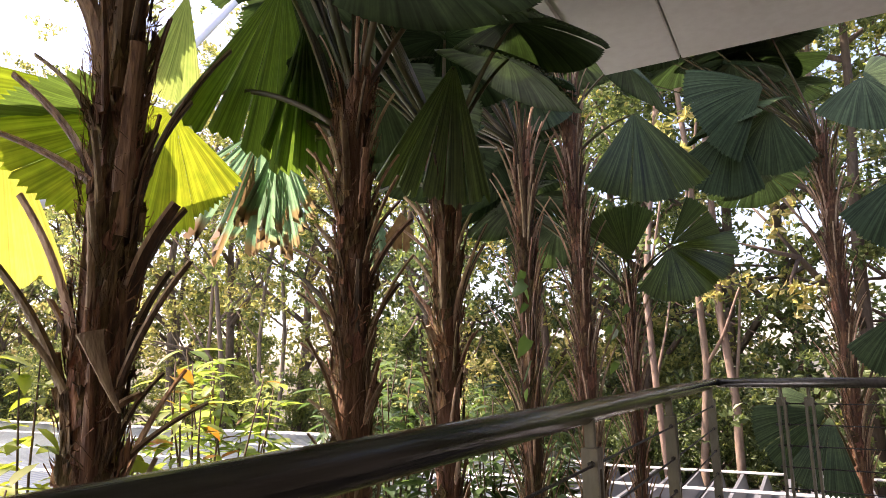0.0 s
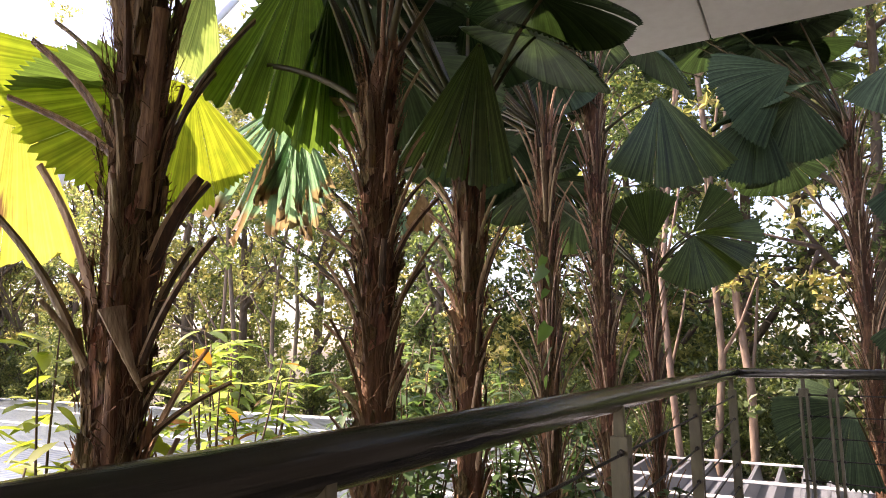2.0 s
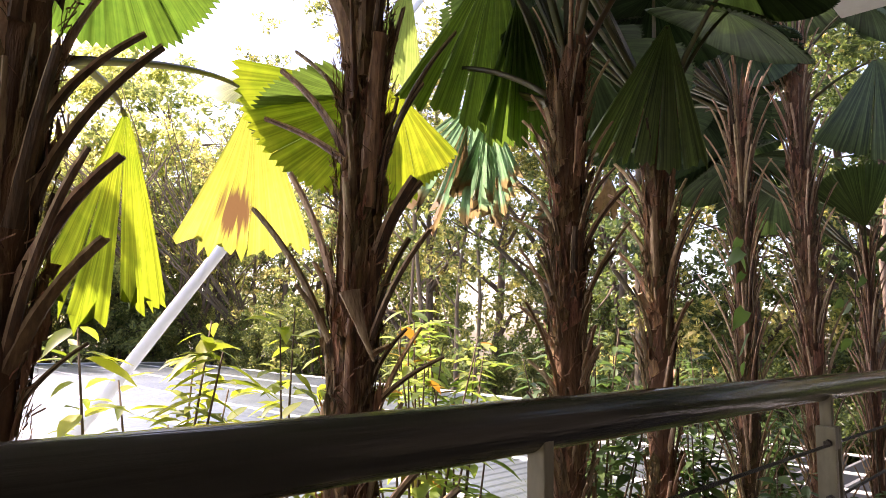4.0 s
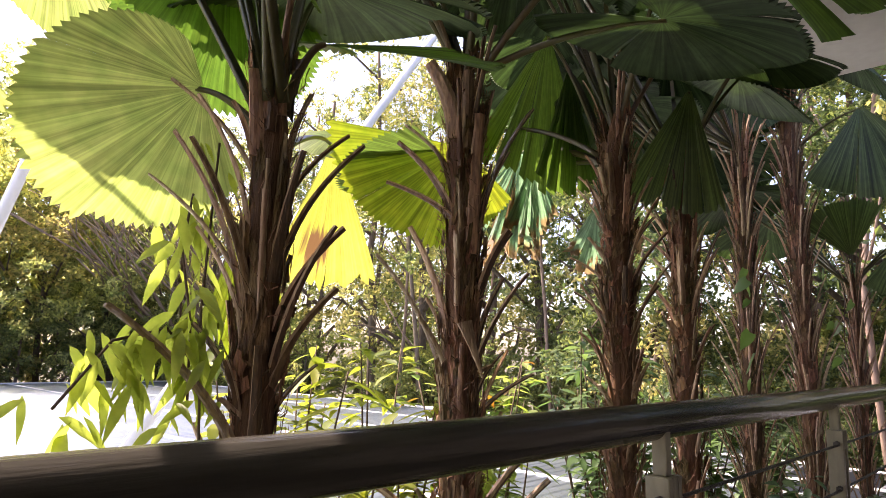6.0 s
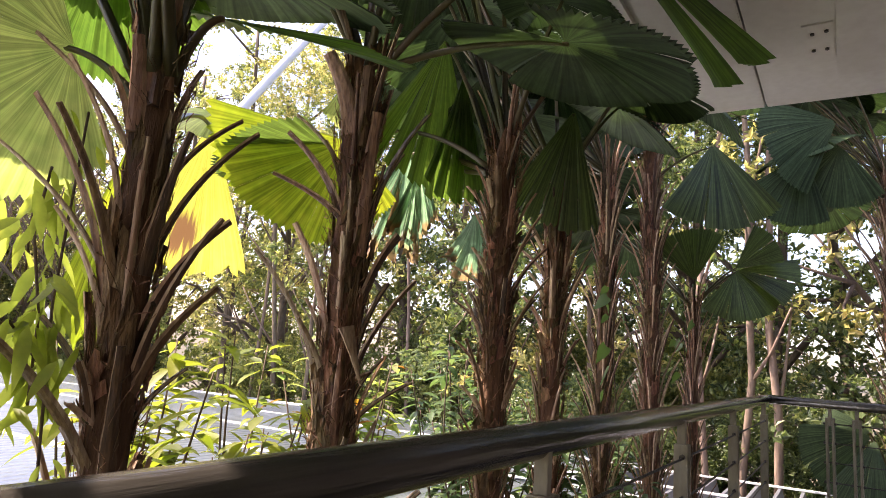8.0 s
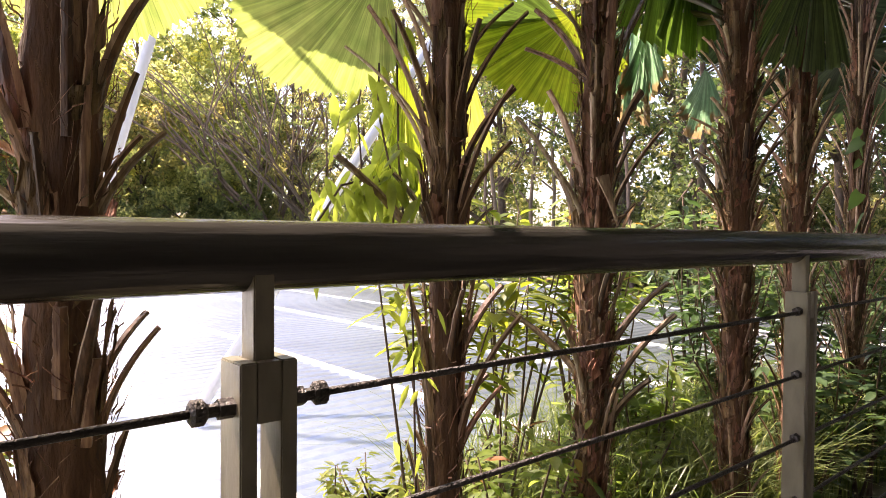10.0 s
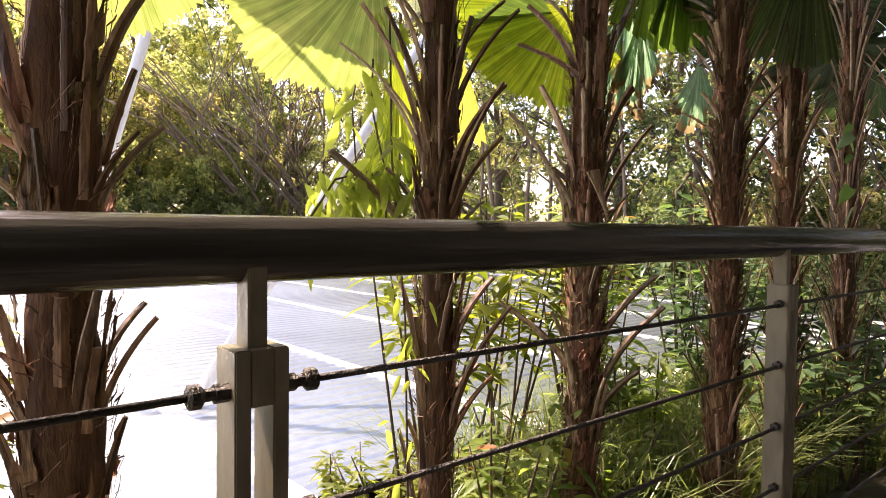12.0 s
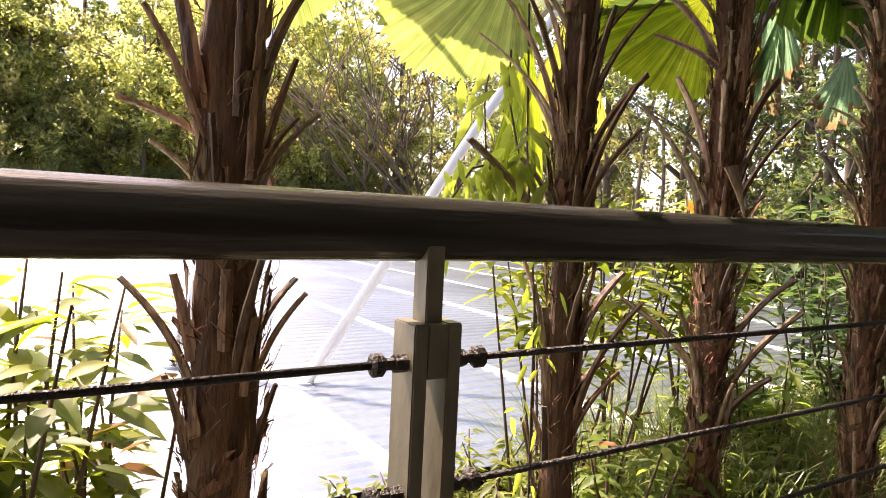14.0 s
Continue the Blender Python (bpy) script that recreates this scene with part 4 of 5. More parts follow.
# leaves added on the far side of the crowns to keep sun off the trunks
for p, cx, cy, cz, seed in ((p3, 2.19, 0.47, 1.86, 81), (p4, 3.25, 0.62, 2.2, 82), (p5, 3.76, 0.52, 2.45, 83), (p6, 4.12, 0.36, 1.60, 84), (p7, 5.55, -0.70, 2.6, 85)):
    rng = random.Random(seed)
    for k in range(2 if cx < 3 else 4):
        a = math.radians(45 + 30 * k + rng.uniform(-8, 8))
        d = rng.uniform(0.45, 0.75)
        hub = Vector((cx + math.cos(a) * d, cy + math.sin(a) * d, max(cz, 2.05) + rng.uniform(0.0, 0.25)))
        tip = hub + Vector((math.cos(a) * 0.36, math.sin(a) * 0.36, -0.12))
        frond(p, (cx, cy, cz - 0.06), hub, tip, (-math.cos(a) * 0.2, -math.sin(a) * 0.2, 1), LEAF_SHADED, spread=280, droop=0.2, rng=rng)

# upper crowns over the walkway's edge, mostly unseen, added to shade what hangs below
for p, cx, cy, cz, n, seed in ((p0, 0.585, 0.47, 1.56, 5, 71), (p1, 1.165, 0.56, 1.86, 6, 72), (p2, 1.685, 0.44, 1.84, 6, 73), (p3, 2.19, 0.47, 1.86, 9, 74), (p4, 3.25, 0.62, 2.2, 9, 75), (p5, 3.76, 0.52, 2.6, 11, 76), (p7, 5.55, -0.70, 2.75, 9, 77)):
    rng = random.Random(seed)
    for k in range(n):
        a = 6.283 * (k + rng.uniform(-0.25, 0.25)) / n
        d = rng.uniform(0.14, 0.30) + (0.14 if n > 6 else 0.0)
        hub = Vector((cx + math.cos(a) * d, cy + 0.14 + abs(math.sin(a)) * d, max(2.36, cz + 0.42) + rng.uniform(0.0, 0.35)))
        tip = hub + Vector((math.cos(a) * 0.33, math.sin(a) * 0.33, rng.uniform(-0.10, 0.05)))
        frond(p, (cx, cy, cz - 0.06), hub, tip, (math.cos(a) * -0.2, math.sin(a) * -0.2, 1), LEAF_SHADED, spread=290, droop=0.2, rng=rng)


# ---- lower roofs ----
ROOF_Z = 0.0
lower = thing("lower_roof", (2, 12, ROOF_Z), "pale blue-grey corrugated metal roof with white lap flashings", "roof")


def ribbed(x0, x1, y0, y1, z, pitch, height, along='x'):
    """A trapezoid-ribbed sheet; ribs run along x."""
    prof = []
    s = 0.0
    while s < (y1 - y0 if along == 'x' else x1 - x0):
        prof += [(s, 0), (s + pitch * 0.55, 0), (s + pitch * 0.70, height), (s + pitch * 0.84, height)]
        s += pitch
    verts, faces = [], []
    for d, h in prof:
        if along == 'x':
            verts += [(x0, y0 + d, z + h), (x1, y0 + d, z + h)]
        else:
            verts += [(x0 + d, y0, z + h), (x0 + d, y1, z + h)]
    n = len(verts)
    for i in range(0, n - 2, 2):
        faces.append((i, i + 1, i + 3, i + 2))
    o = n
    verts += [(a, b, c - 0.004) for a, b, c in verts]
    for i in range(0, n - 2, 2):
        faces.append((o + i, o + i + 2, o + i + 3, o + i + 1))
    return verts, faces


SEAMS = [-9.2, -7.7, -6.2, -4.7, -3.3, -1.9, -0.4, 1.0, 2.45, 4.0, 5.5, 7.0, 8.6, 10.2]
for a, b in zip(SEAMS, SEAMS[1:]):
    raw("sheet", *ribbed(a + 0.002, b - 0.002, 1.75, 22.0, ROOF_Z + 0.003 * ((SEAMS.index(a)) % 2), 0.14, 0.008), ROOF, lower)
for x in SEAMS:
    bm = bmesh.new()
    box(bm, x - 0.05, x + 0.05, 1.72, 22.02, ROOF_Z - 0.002, ROOF_Z + 0.015, 0.002)
    part("flashing", bm, FLASH, lower, "white lap flashing")
bm = bmesh.new()
box(bm, -9.3, 10.3, 22.0, 22.15, ROOF_Z - 0.2, ROOF_Z + 0.03, 0.01)
box(bm, 10.22, 10.34, 6.5, 22.0, ROOF_Z - 0.2, ROOF_Z + 0.03, 0.01)
part("edge_trim", bm, FLASH, lower, "white roof edge trim")
for x in (-9, -4.5, 0.5, 5.5, 10):
    for y in (2.4, 8.5, 15, 21.5):
        bm = bmesh.new()
        box(bm, x - 0.06, x + 0.06, y - 0.06, y + 0.06, -2.4, ROOF_Z - 0.01)
        part("column", bm, POST, lower)

ribs = thing("ribbed_canopy", (7.5, 0.5, -0.05), "white ribbed canopy roof with deep ribs and cross flashings", "roof")
raw("sheet", *ribbed(6.3, 8.3, -3.9, 3.2, -0.13, 0.22, 0.15), CANOPY, ribs)
for x in (6.35, 7.15, 8.28):
    bm = bmesh.new()
    box(bm, x - 0.045, x + 0.045, -3.95, 3.25, 0.025, 0.04, 0.004)
    part("flashing", bm, FLASH, ribs, "white cross flashing")
for x, y in ((6.4, -3.7), (6.4, 3), (8.2, -3.7), (8.2, 3), (8.2, -0.5)):
    bm = bmesh.new()
    box(bm, x - 0.05, x + 0.05, y - 0.05, y + 0.05, -2.4, -0.11)
    part("column", bm, POST, ribs)

for foot, top in (((0.469, 4.0, 0.0), (1.99, 4.0, 5.6)), ((1.12, 3.3, 0.0), (5.03, 3.3, 5.6))):
    pole = thing("slanted_pole", foot, "slanted white painted steel pole standing on the roof", "pole", "white poles")
    f0, f1 = Vector(foot), Vector(top)
    raw("shaft", *tube([f0, f0.lerp(f1, 0.5), f1], 0.036, 20), WHITE, pole, "", True)
    raw("foot", *tube([f0 - Vector((0, 0, 0.02)), f0 + Vector((0, 0, 0.02))], 0.06, 16), WHITE, pole)


# ---- background trees ----
def leaf_cloud(rng, centres, radii, per, size, flat=0.75):
    """Verts and faces of many small pointed leaves gathered in clumps."""
    n = len(centres) * per
    c = np.repeat(np.array(centres), per, axis=0)
    r = np.repeat(np.array(radii), per)[:, None]
    d = rng.normal(size=(n, 3))
    d /= np.linalg.norm(d, axis=1, keepdims=True)
    knots = max(1, per // 11)
    k = rng.normal(size=(len(centres), knots, 3))
    k /= np.linalg.norm(k, axis=2, keepdims=True)
    k = k * (rng.random((len(centres), knots, 1)) ** 0.4)
    pick = rng.integers(0, knots, n)
    k = k[np.repeat(np.arange(len(centres)), per), pick]
    p = c + k * r * np.array([1, 1, flat]) + d * (rng.random((n, 1)) ** 0.5) * size * 1.15
    up = rng.normal(size=(n, 3)) * 0.75 + np.array([0, 0, 0.55])
    u = np.cross(up, rng.normal(size=(n, 3)))
    u[:, 2] -= 0.25
    u /= np.linalg.norm(u, axis=1, keepdims=True)
    w = np.cross(u, up)
    w /= np.linalg.norm(w, axis=1, keepdims=True)
    s = (size * rng.uniform(0.6, 1.3, n))[:, None]
    up = np.cross(u, w) * s * 0.12
    verts = np.stack([p - u * s * 0.5, p + w * s * 0.24 + up, p + u * s * 0.5, p - w * s * 0.24 + up], 1).reshape(-1, 3)
    faces = np.arange(n * 4).reshape(-1, 4)
    return verts.tolist(), faces.tolist()


def tree_meshes(seed, height, crown0, width, clumps, per, size, limbs=9, trunk_r=0.11):
    rng = np.random.default_rng(seed)
    pts, rad = [], []
    x = y = 0.0
    for i in range(9):
        t = i / 8
        pts.append((x, y, height * 0.93 * t))
        rad.append(trunk_r * (1 - 0.8 * t) + 0.012)
        x += rng.normal() * 0.05 * height / 8
        y += rng.normal() * 0.05 * height / 8
    wood = [tube(pts, rad, 9)]
    ends = []
    for i in range(limbs):
        t = crown0 + (0.95 - crown0) * (i + rng.random()) / limbs
        k = t * 8
        a = pts[min(int(k), 7)]
        b = pts[min(int(k) + 1, 8)]
        s = np.array(a) + (np.array(b) - np.array(a)) * (k - int(k))
        ang = rng.uniform(0, 6.283)
        ln = width * rng.uniform(0.6, 1.05) * (1 - 0.5 * max(0, t - 0.6))
        e = s + np.array([math.cos(ang) * ln, math.sin(ang) * ln, ln * rng.uniform(0.3, 0.9)])
        m = (s + e) / 2 + rng.normal(size=3) * 0.1 + np.array([0, 0, 0.12 * ln])
        r0 = trunk_r * (1 - 0.75 * t) * 0.7 + 0.01
        wood.append(tube([s, m, e], [r0, r0 * 0.6, 0.008], 6))
        ends += [m, e]
        for _ in range(2):
            f2 = m + (e - m) * rng.random() + rng.normal(size=3) * 0.28 * ln
            wood.append(tube([m, (m + f2) / 2 + rng.normal(size=3) * 0.05, f2], [r0 * 0.5, r0 * 0.3, 0.005], 5))
            ends.append(f2)
    ends.append(np.array(pts[-1]))
    centres, radii = [], []
    for i in range(clumps):
        e = ends[rng.integers(len(ends))]
        centres.append(e + rng.normal(size=3) * width * 0.30 * np.array([1, 1, 0.9]))
        radii.append(rng.uniform(0.3, 0.72) * width * 0.42)
    return merged(wood), leaf_cloud(rng, centres, radii, per, size)


def mesh_of(name, data, mat, smooth=False):
    me = bpy.data.meshes.new(name)
    me.from_pydata([tuple(v) for v in data[0]], [], [tuple(q) for q in data[1]])
    me.materials.append(mat)
    if smooth:
        me.polygons.foreach_set("use_smooth", [True] * len(me.polygons))
    return me


KINDS = []
for seed, h, c0, w, cl, per, size, mat in ((1, 8.5, 0.20, 2.1, 150, 100, 0.17, TREELEAF_LIT), (2, 7.5, 0.16, 2.2, 150, 100, 0.16, TREELEAF_B), (3, 11.5, 0.22, 2.0, 110, 60, 0.13, TREELEAF), (4, 10.5, 0.22, 1.9, 100, 60, 0.125, TREELEAF_B), (5, 5.0, 0.06, 1.9, 130, 100, 0.15, TREELEAF), (6, 11.0, 0.20, 2.0, 115, 64, 0.13, TREELEAF_SHADED), (7, 5.5, 0.08, 1.8, 120, 90, 0.13, TREELEAF_SHADED)):
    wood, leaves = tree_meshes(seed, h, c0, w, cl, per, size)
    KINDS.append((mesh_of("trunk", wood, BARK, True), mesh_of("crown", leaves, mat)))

TREE_LABELS = ("leafy green broadleaf tree behind the lower roof", "olive-green leafy tree behind the lower roof", "tall slender tree with sparse green leaves", "tall slender tree with olive leaves and bare lower trunk", "bushy low green tree at the roof's edge", "tall slender tree with green leaves coloured for shade", "bushy tree past the canopy roof, leaves coloured for shade")


def tree(kind, x, y, turn=0.0, size=1.0, z=-2.25):
    t = thing("tree", (x, y, z), TREE_LABELS[kind], "tree", "trees round the lower roof")
    for name, me in zip(("trunk", "crown"), KINDS[kind]):
        ob = new(name, me)
        ob.parent = t
    t.rotation_euler[2] = turn
    t.scale = (size, size, size)
    return t


rt = random.Random(5)
# far row behind the roof
for i in range(17):
    tree((0, 1, 0)[i % 3], -16 + i * 1.75 + rt.uniform(-0.5, 0.5), 24.5 + rt.uniform(-0.6, 2.5), rt.uniform(0, 6), rt.uniform(0.95, 1.25))
for i in range(12):
    tree((1, 0, 0)[i % 3], -17 + i * 2.6 + rt.uniform(-0.6, 0.6), 29 + rt.uniform(0, 2), rt.uniform(0, 6), rt.uniform(1.45, 1.75))
# row along the roof's far side and the tall slender trees
for i in range(11):
    tree((2, 3, 3)[i % 3], 11.6 + rt.uniform(-0.3, 1.6), 23.5 - i * 1.75 + rt.uniform(-0.5, 0.5), rt.uniform(0, 6), rt.uniform(0.9, 1.15))
for i in range(4):
    tree((2, 4, 3)[i % 3], 15.4 + rt.uniform(-0.5, 1.5), 21 - i * 6.2 + rt.uniform(-0.5, 0.5), rt.uniform(0, 6), rt.uniform(1.0, 1.3))
for i in range(8):
    tree((5, 5, 3)[i % 3], 9.6 + rt.uniform(-0.3, 1.2), 5.4 - i * 1.25 + rt.uniform(-0.3, 0.3), rt.uniform(0, 6), rt.uniform(0.75, 1.0))
for i in range(7):
    tree((6, 5)[i % 2], 12.4 + rt.uniform(-0.3, 1.2), 4.6 - i * 1.7 + rt.uniform(-0.3, 0.3), rt.uniform(0, 6), rt.uniform(0.8, 1.1))
# low bushes closing the foot of the trees
for i in range(22):
    tree(4, -15 + i * 1.25 + rt.uniform(-0.3, 0.3), 23.2 + rt.uniform(-0.2, 0.8), rt.uniform(0, 6), rt.uniform(0.62, 0.85), -1.9)
for i in range(18):
    tree(4, 11.3 + rt.uniform(-0.2, 0.8), 22.5 - i * 1.2, rt.uniform(0, 6), rt.uniform(0.5, 0.72), -2.0)
for i in range(9):
    tree(6, 9.3 + rt.uniform(-0.1, 0.6), 3.6 - i * 1.0, rt.uniform(0, 6), rt.uniform(0.42, 0.6), -2.0)


def bare_tree(x, y, z, height, seed):
    """A leafless grey tree: a fan of long thin rising branches."""
    rng = random.Random(seed)
    t = thing("bare_tree", (x, y, z), "leafless grey tree with many thin rising branches", "tree")
    twigs = []

    def grow(p, way, length, r, depth):
        pts, rad = [p], [r]
        w = way.copy()
        for k in range(4):
            w = (w + Vector((rng.uniform(-1, 1), rng.uniform(-1, 1), rng.uniform(-0.4, 0.6))) * 0.13).normalized()
            pts.append(pts[-1] + w * length / 4)
            rad.append(r * (1 - 0.2 * (k + 1)) + 0.009)
        twigs.append(tube(pts, rad, 5))
        if depth:
            for k in range(3):
                at = pts[1 + k % 4]
                a = rng.uniform(0, 6.283)
                side = (w + Vector((math.cos(a), math.sin(a), rng.uniform(-0.2, 0.5))) * rng.uniform(0.35, 0.75)).normalized()
                grow(at, side, length * rng.uniform(0.5, 0.75), r * 0.5, depth - 1)

    raw("trunk", *tube([(x, y, z), (x - 0.05, y, z + height * 0.25)], [0.12, 0.1], 10), PALEBARK, t, "", True)
    for k in range(8):
        a = rng.uniform(0, 6.283)
        grow(Vector((x - 0.05, y, z + height * 0.24)), Vector((math.cos(a) * 0.8 - 0.45, math.sin(a) * 0.5, 1)).normalized(), height * rng.uniform(0.45, 0.68), 0.062, 2)
    raw("branchwork", *merged(twigs), PALEBARK, t, "", True, "stuff")


bare_tree(11.2, 22.7, -1.6, 10.5, 4)
bare_tree(12.6, 21.0, -1.8, 10.0, 12)


def slender(x, y, height, r, seed, kind=3):
    """A slender pale tree: a long bare, slightly bent trunk with a few side branches and its crown high up."""
    rng = random.Random(seed)
    t = thing("slender_tree", (x, y, -2.25), "slender tree with a long bare pale trunk", "tree", "slender trees behind the roofs")
    pts, px, py = [], x, y
    for k in range(9):
        pts.append((px, py, -2.25 + height * k / 8))
        px += rng.uniform(-0.12, 0.12)
        py += rng.uniform(-0.12, 0.12)
    raw("trunk", *tube(pts, [r * (1 - 0.07 * k) for k in range(9)], 9), PALEBARK, t, "", True)
    for k in range(4):
        i = 3 + k
        s = Vector(pts[i])
        e = s + Vector((rng.uniform(-0.9, 0.9), rng.uniform(-0.9, 0.9), rng.uniform(0.7, 1.4)))
        raw("branch", *tube([s, s.lerp(e, 0.5) + Vector((0, 0, -0.08)), e], [r * 0.45, r * 0.3, 0.012], 7), PALEBARK, t, "", True)
    ob = new("crown", KINDS[kind][1])
    ob.parent = t
    ob.location = (0, 0, height * 0.55)
    ob.scale = (0.62, 0.62, 0.5)
    return t


for k, (x, y, h, r) in enumerate(((10.9, 11.2, 8.5, 0.055), (10.8, 10.3, 9.0, 0.07), (10.7, 9.5, 8.0, 0.06), (10.6, 8.4, 8.5, 0.05), (10.9, 6.9, 8.5, 0.05), (10.4, 4.4, 9.0, 0.05),
                             (8.75, 0.98, 8.5, 0.05), (8.80, 0.72, 9.0, 0.055), (8.9, 0.1, 8.0, 0.06), (8.9, -0.9, 9.0, 0.045))):
    slender(x, y, h, r, 300 + k, 5 if x < 9.5 else 2 + k % 2)


# ---- planting in the bed ----
def blade(base, way, length, width, face, droop=0.3):
    """A pointed leaf folded along its midrib."""
    base, way = Vector(base), Vector(way).normalized()
    side = way.cross(Vector(face))
    if side.length < 0.05:
        side = way.cross(Vector((1, 0, 0)))
    side.normalize()
    up = side.cross(way)
    verts = [base]
    for t, w in ((0.2, 0.72), (0.45, 1.0), (0.72, 0.66)):
        m = base + way * (length * t) - Vector((0, 0, droop * length * t * t))
        verts += [m + side * (w * width / 2) + up * (0.13 * width), m, m - side * (w * width / 2) + up * (0.13 * width)]
    verts.append(base + way * length - Vector((0, 0, droop * length)))
    faces = [(0, 2, 1), (0, 3, 2), (1, 2, 5, 4), (2, 3, 6, 5), (4, 5, 8, 7), (5, 6, 9, 8), (7, 8, 10), (8, 9, 10)]
    return verts, faces


def shrub(x, y, height, spread, seed, mat, stems=9, leaves=26, size=0.10, wide=0.22, label="", z=-0.05, droop=0.35, name="shrub", low=0.25, second=None):
    rng = random.Random(seed)
    s = thing(name, (x, y, z), label, "shrub", "shrubs in the bed")
    green, other = [], []
    for i in range(stems):
        a = rng.uniform(0, 6.283)
        d = spread * rng.random() ** 0.6
        foot = Vector((x + rng.uniform(-0.05, 0.05), y + rng.uniform(-0.05, 0.05), z))
        top = Vector((x + math.cos(a) * d, y + math.sin(a) * d, z + height * rng.uniform(0.7, 1.05)))
        mid = foot.lerp(top, 0.5) + Vector((rng.uniform(-0.05, 0.05), rng.uniform(-0.05, 0.05), 0.06 * height))
        pts = [foot * (1 - t) ** 2 + mid * 2 * t * (1 - t) + top * t * t for t in (0, 0.25, 0.5, 0.75, 1)]
        raw("stem", *tube(pts, [0.006, 0.0055, 0.0045, 0.0035, 0.002], 6), TWIG, s, "", True)
        for k in range(leaves):
            t = low + (1 - low) * rng.random() ** 0.8
            p = foot * (1 - t) ** 2 + mid * 2 * t * (1 - t) + top * t * t
            b = rng.uniform(0, 6.283)
            way = Vector((math.cos(b), math.sin(b), rng.uniform(-0.35, 0.55)))
            ln = size * rng.uniform(0.6, 1.25)
            (other if second and rng.random() < 0.16 else green).append(blade(p + way * 0.012, way, ln, ln * wide * rng.uniform(0.8, 1.2), (rng.uniform(-0.3, 0.3), rng.uniform(-0.3, 0.3), 1), droop * rng.uniform(0.3, 1.3)))
    raw("foliage", *merged(green), mat, s, "", True, "stuff")
    if other:
        raw("young_foliage", *merged(other), second, s, "", True, "stuff")
    return s


LANCE = "yellow-green shrub with long narrow pointed leaves"
shrub(1.02, 1.02, 1.22, 0.28, 21, SUNSHRUB, 12, 28, 0.10, 0.33, LANCE, low=0.66)
shrub(1.46, 1.15, 1.24, 0.28, 22, SUNSHRUB, 9, 24, 0.10, 0.36, LANCE, low=0.6)
shrub(-0.34, 0.80, 0.98, 0.30, 24, SUNSHRUB, 14, 25, 0.095, 0.36, LANCE, second=VINELEAF, low=0.3)
shrub(-0.75, 0.85, 0.90, 0.30, 25, SUNSHRUB, 9, 24, 0.10, 0.34, LANCE)
shrub(-0.16, 0.92, 0.90, 0.22, 26, SUNSHRUB, 11, 23, 0.095, 0.36, LANCE, second=RUSTLEAF)
shrub(1.84, 1.10, 1.18, 0.26, 27, SHRUB, 11, 30, 0.09, 0.32, "green shrub with reddish young leaves", second=RUSTLEAF)
shrub(2.20, 1.30, 1.26, 0.30, 28, SHRUB, 11, 30, 0.10, 0.38, LANCE, low=0.5)
shrub(0.98, 0.84, 0.42, 0.26, 29, SUNSHRUB, 18, 44, 0.06, 0.34, "low yellow-green shrub between the palms", second=VINELEAF)
shrub(0.38, 0.80, 0.40, 0.24, 31, SUNSHRUB, 16, 48, 0.045, 0.4, "low yellow-green shrub between the palms")
shrub(0.86, 0.72, 0.44, 0.22, 41, SUNSHRUB, 18, 48, 0.05, 0.36, "low yellow-green shrub between the palms")
shrub(0.80, 0.60, 0.48, 0.20, 43, SUNSHRUB, 14, 40, 0.055, 0.34, "low yellow-green shrub between the palms", second=VINELEAF)
shrub(1.00, 0.64, 0.72, 0.22, 44, SHRUB, 12, 30, 0.065, 0.30, "low yellow-green shrub between the palms", second=RUSTLEAF)
shrub(0.62, 1.12, 0.34, 0.24, 45, SUNSHRUB, 16, 44, 0.045, 0.4, "low yellow-green shrub between the palms")
shrub(0.66, 0.84, 0.40, 0.20, 46, SUNSHRUB, 16, 40, 0.045, 0.4, "low yellow-green shrub between the palms", second=VINELEAF)
shrub(1.00, 1.28, 0.40, 0.24, 47, SUNSHRUB, 14, 40, 0.05, 0.36, "low yellow-green shrub between the palms")
shrub(1.95, 0.90, 0.68, 0.22, 32, SHRUB, 11, 36, 0.08, 0.34, "low green shrub between the palms")
SHADE = "green broad-leaved shrub, leaf colour darkened for shade"
shrub(2.62, 0.95, 1.18, 0.25, 33, SHADED_SHRUB, 12, 36, 0.09, 0.42, SHADE)
shrub(2.95, 1.25, 1.30, 0.28, 34, SHADED_SHRUB, 12, 36, 0.09, 0.42, SHADE)
shrub(3.50, 0.95, 1.10, 0.26, 35, SHADED_SHRUB, 12, 36, 0.09, 0.42, SHADE)
shrub(3.95, 0.80, 0.85, 0.24, 36, SHADED_SHRUB, 12, 34, 0.09, 0.42, SHADE)
shrub(2.50, 0.55, 0.62, 0.20, 37, SHADED_SHRUB, 10, 30, 0.08, 0.5, SHADE)
shrub(2.95, 0.50, 0.72, 0.22, 38, SHADED_SHRUB, 10, 30, 0.08, 0.5, SHADE)
shrub(3.65, 0.30, 0.60, 0.16, 39, SHADED_SHRUB, 9, 30, 0.08, 0.5, SHADE)
shrub(1.48, 0.72, 0.50, 0.22, 40, SHRUB, 12, 48, 0.07, 0.34, "low green shrub between the palms")


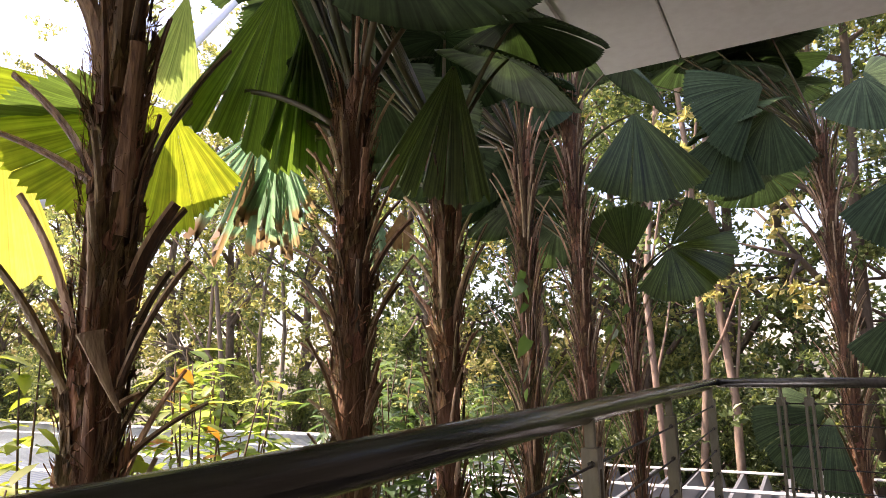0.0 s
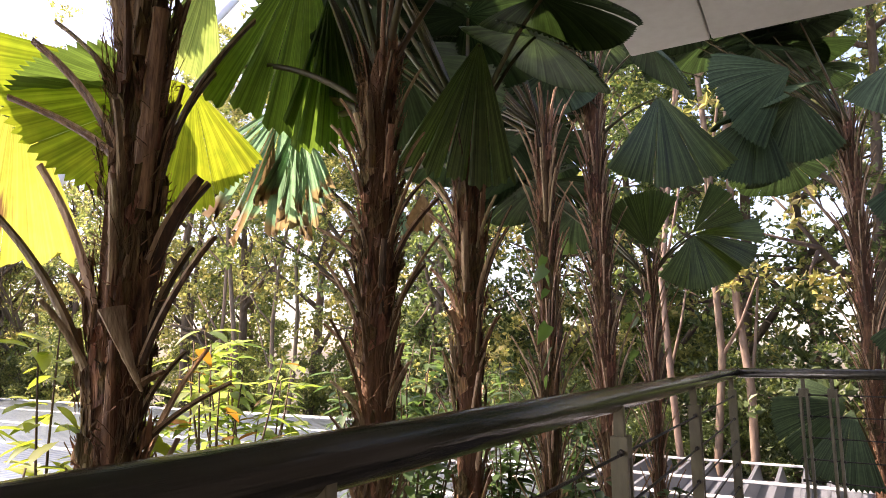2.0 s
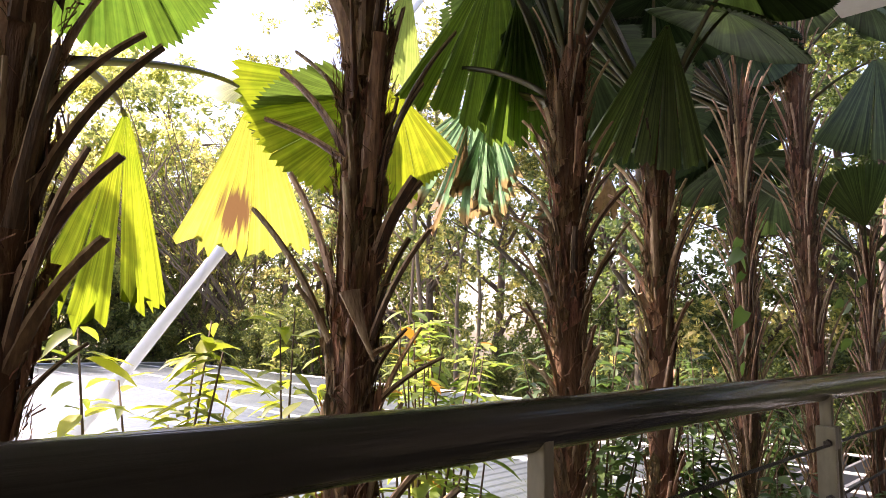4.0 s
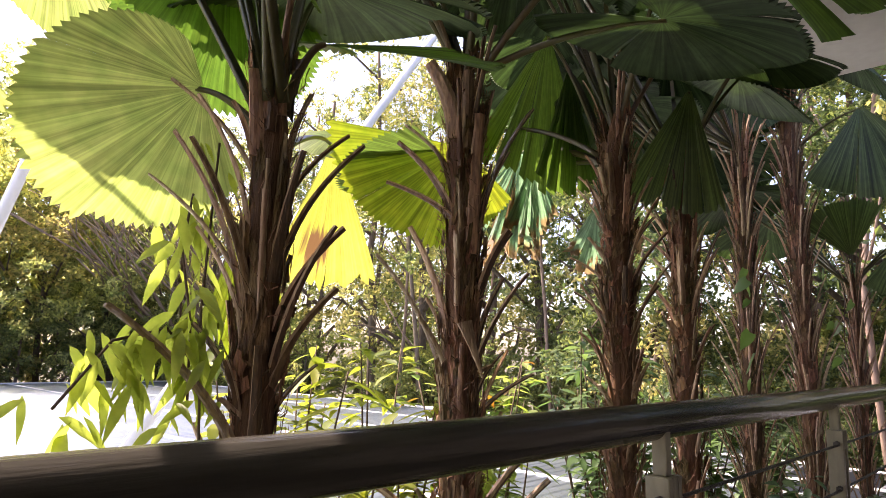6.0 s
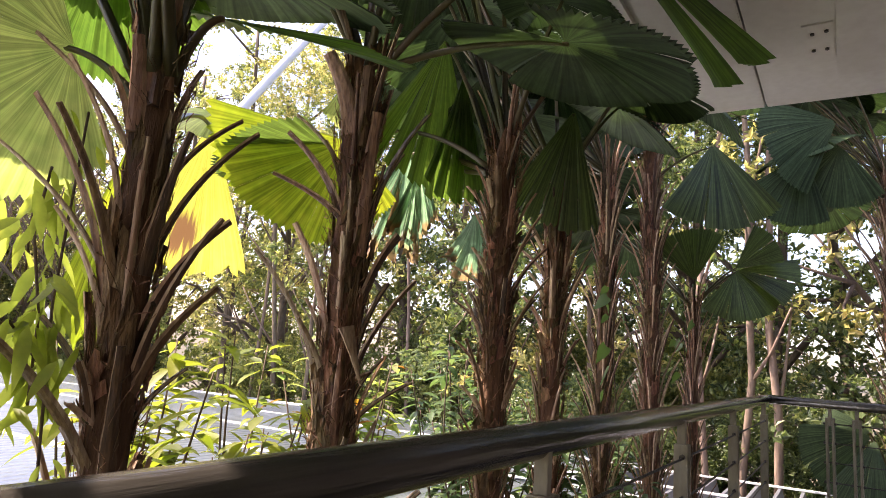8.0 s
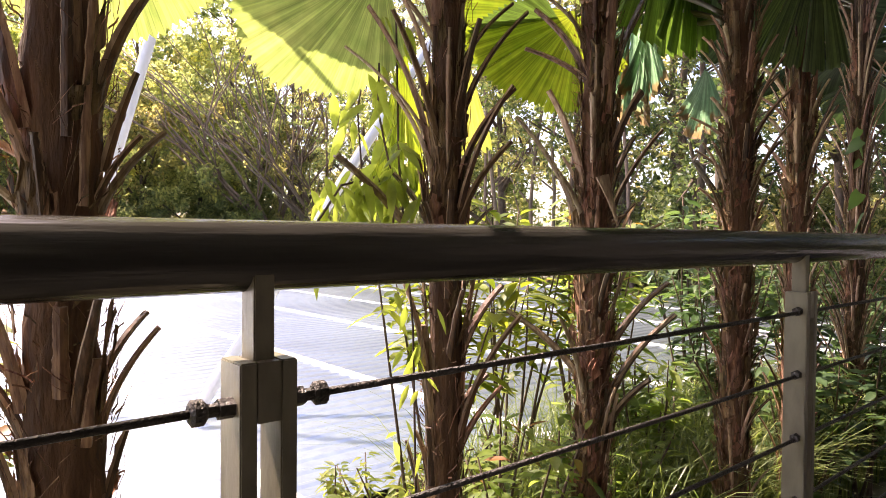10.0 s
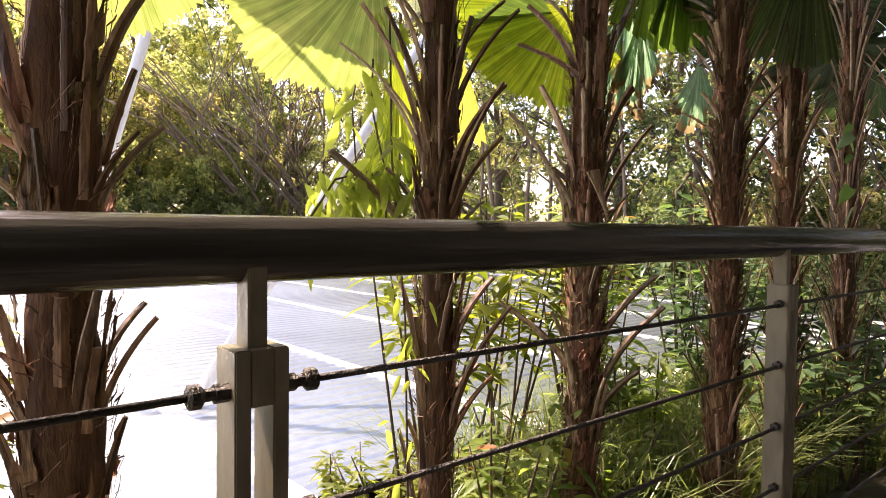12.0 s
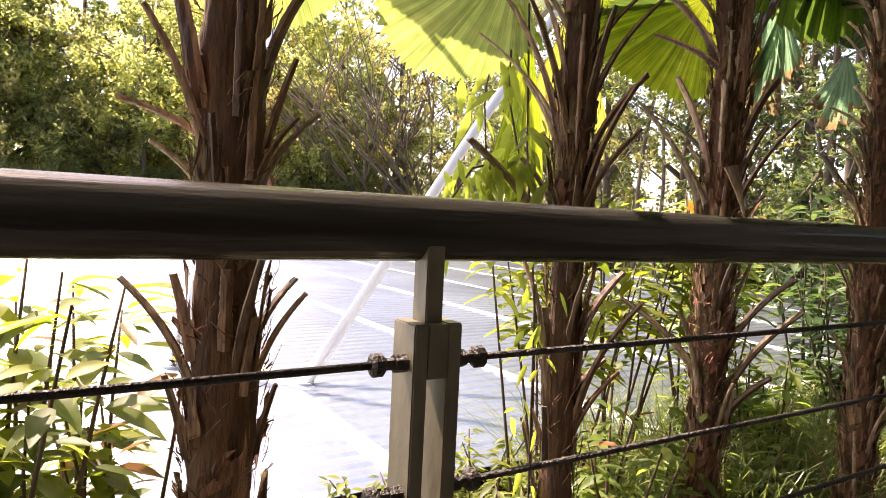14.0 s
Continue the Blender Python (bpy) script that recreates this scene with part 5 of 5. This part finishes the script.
def ovate(base, way, length, width, face, droop=0.5):
    """A heart-shaped leaf with a pointed tip."""
    base, way = Vector(base), Vector(way).normalized()
    side = way.cross(Vector(face)).normalized()
    up = side.cross(way)
    verts = [base]
    for t, w, back in ((0.12, 0.85, 0.12), (0.3, 1.0, 0.0), (0.6, 0.72, 0.0), (0.82, 0.32, 0.0)):
        m = base + way * (length * t) - Vector((0, 0, droop * length * t * t))
        e = way * (-back * length * 1.6)
        verts += [m + side * (w * width / 2) + up * 0.1 * width + e, m, m - side * (w * width / 2) + up * 0.1 * width + e]
    verts.append(base + way * length - Vector((0, 0, droop * length)))
    faces = [(0, 2, 1), (0, 3, 2)]
    for k in range(3):
        o = 1 + 3 * k
        faces += [(o, o + 1, o + 4, o + 3), (o + 1, o + 2, o + 5, o + 4)]
    faces += [(10, 11, 13), (11, 12, 13)]
    return verts, faces


def vine(path, seed, count, size, mat, label, hang=0.12, wide=0.5):
    rng = random.Random(seed)
    v = thing("vine", path[0], label, "vine")
    pts = [Vector(p) for p in path]
    raw("stem", *tube(pts, 0.0022, 6), TWIG, v, "", True)
    for k in range(count):
        t = rng.random() * (len(pts) - 1)
        i = min(int(t), len(pts) - 2)
        p = pts[i].lerp(pts[i + 1], t - i) + Vector((rng.gauss(0, hang * 0.5), rng.gauss(0, hang * 0.5), rng.uniform(-hang, hang * 0.4)))
        b = rng.uniform(0, 6.283)
        way = Vector((math.cos(b) * 0.6, math.sin(b) * 0.6, rng.uniform(-1.3, -0.2)))
        ln = size * rng.uniform(0.6, 1.2)
        raw("leaf", *(ovate if wide > 0.6 else blade)(p, way, ln, ln * wide * rng.uniform(0.85, 1.2), (rng.uniform(-0.8, 0.8), -1, 0.5), 0.25), mat, v, "", True)
    return v


vine([(0.56, 0.52, 0.1), (0.52, 0.47, 0.5), (0.50, 0.46, 0.9), (0.51, 0.52, 1.2), (0.56, 0.60, 1.5)], 51, 84, 0.048, VINELEAF, "bright green climbing vine hanging beside a palm trunk", 0.045, 0.30)
vine([(0.53, 0.54, 1.10), (0.46, 0.52, 1.17), (0.38, 0.51, 1.15), (0.31, 0.50, 1.06)], 52, 72, 0.062, VINELEAF, "bright green vine with drooping pointed leaves", 0.05, 0.27)
vine([(0.52, 0.60, 1.40), (0.49, 0.56, 1.30), (0.50, 0.53, 1.18), (0.50, 0.52, 1.06)], 56, 40, 0.062, VINELEAF, "bright green vine with drooping pointed leaves", 0.04, 0.25)
vine([(0.62, 0.78, 1.50), (0.60, 0.80, 1.35), (0.60, 0.78, 1.2)], 53, 12, 0.075, VINELEAF, "bright green vine with drooping pointed leaves", 0.06, 0.30)
vine([(3.10, 0.50, 0.9), (3.02, 0.50, 1.15), (3.06, 0.52, 1.36), (2.98, 0.52, 1.55)], 54, 9, 0.07, HEARTLEAF, "climbing plant with large heart-shaped green leaves", 0.07, 0.72)
vine([(3.90, 0.35, 0.9), (3.85, 0.36, 1.25), (3.92, 0.36, 1.5)], 55, 6, 0.07, HEARTLEAF, "climbing plant with large heart-shaped green leaves", 0.07, 0.72)


def grass_patch(x0, x1, y0, y1, count, height, seed, mat, label):
    rng = random.Random(seed)
    pieces = []
    for i in range(count):
        x, y = rng.uniform(x0, x1), rng.uniform(y0, y1)
        h = height * rng.uniform(0.5, 1.2)
        a = rng.uniform(0, 6.283)
        w = rng.uniform(0.003, 0.006)
        lean = h * rng.uniform(0.2, 0.9)
        sx, sy = -math.sin(a) * w, math.cos(a) * w
        vv = []
        for k in range(5):
            t = k / 4
            px, py, pz = x + math.cos(a) * lean * t * t, y + math.sin(a) * lean * t * t, -0.06 + h * (t - 0.35 * t * t * t)
            f = 1 - 0.9 * t
            vv += [(px + sx * f, py + sy * f, pz), (px - sx * f, py - sy * f, pz)]
        pieces.append((vv, [(0, 1, 3, 2), (2, 3, 5, 4), (4, 5, 7, 6), (6, 7, 9, 8)]))
    raw("grass", *merged(pieces), mat, None, label, False, "stuff", "grass")


grass_patch(1.2, 3.4, 0.50, 1.35, 5200, 0.68, 61, GRASS, "long arching green grass under the palms")
grass_patch(-1.2, 1.3, 0.60, 1.4, 2400, 0.26, 62, GRASS, "short green grass under the palms")
grass_patch(3.2, 4.7, 0.10, 1.3, 2000, 0.45, 63, GRASS, "long arching green grass under the palms")
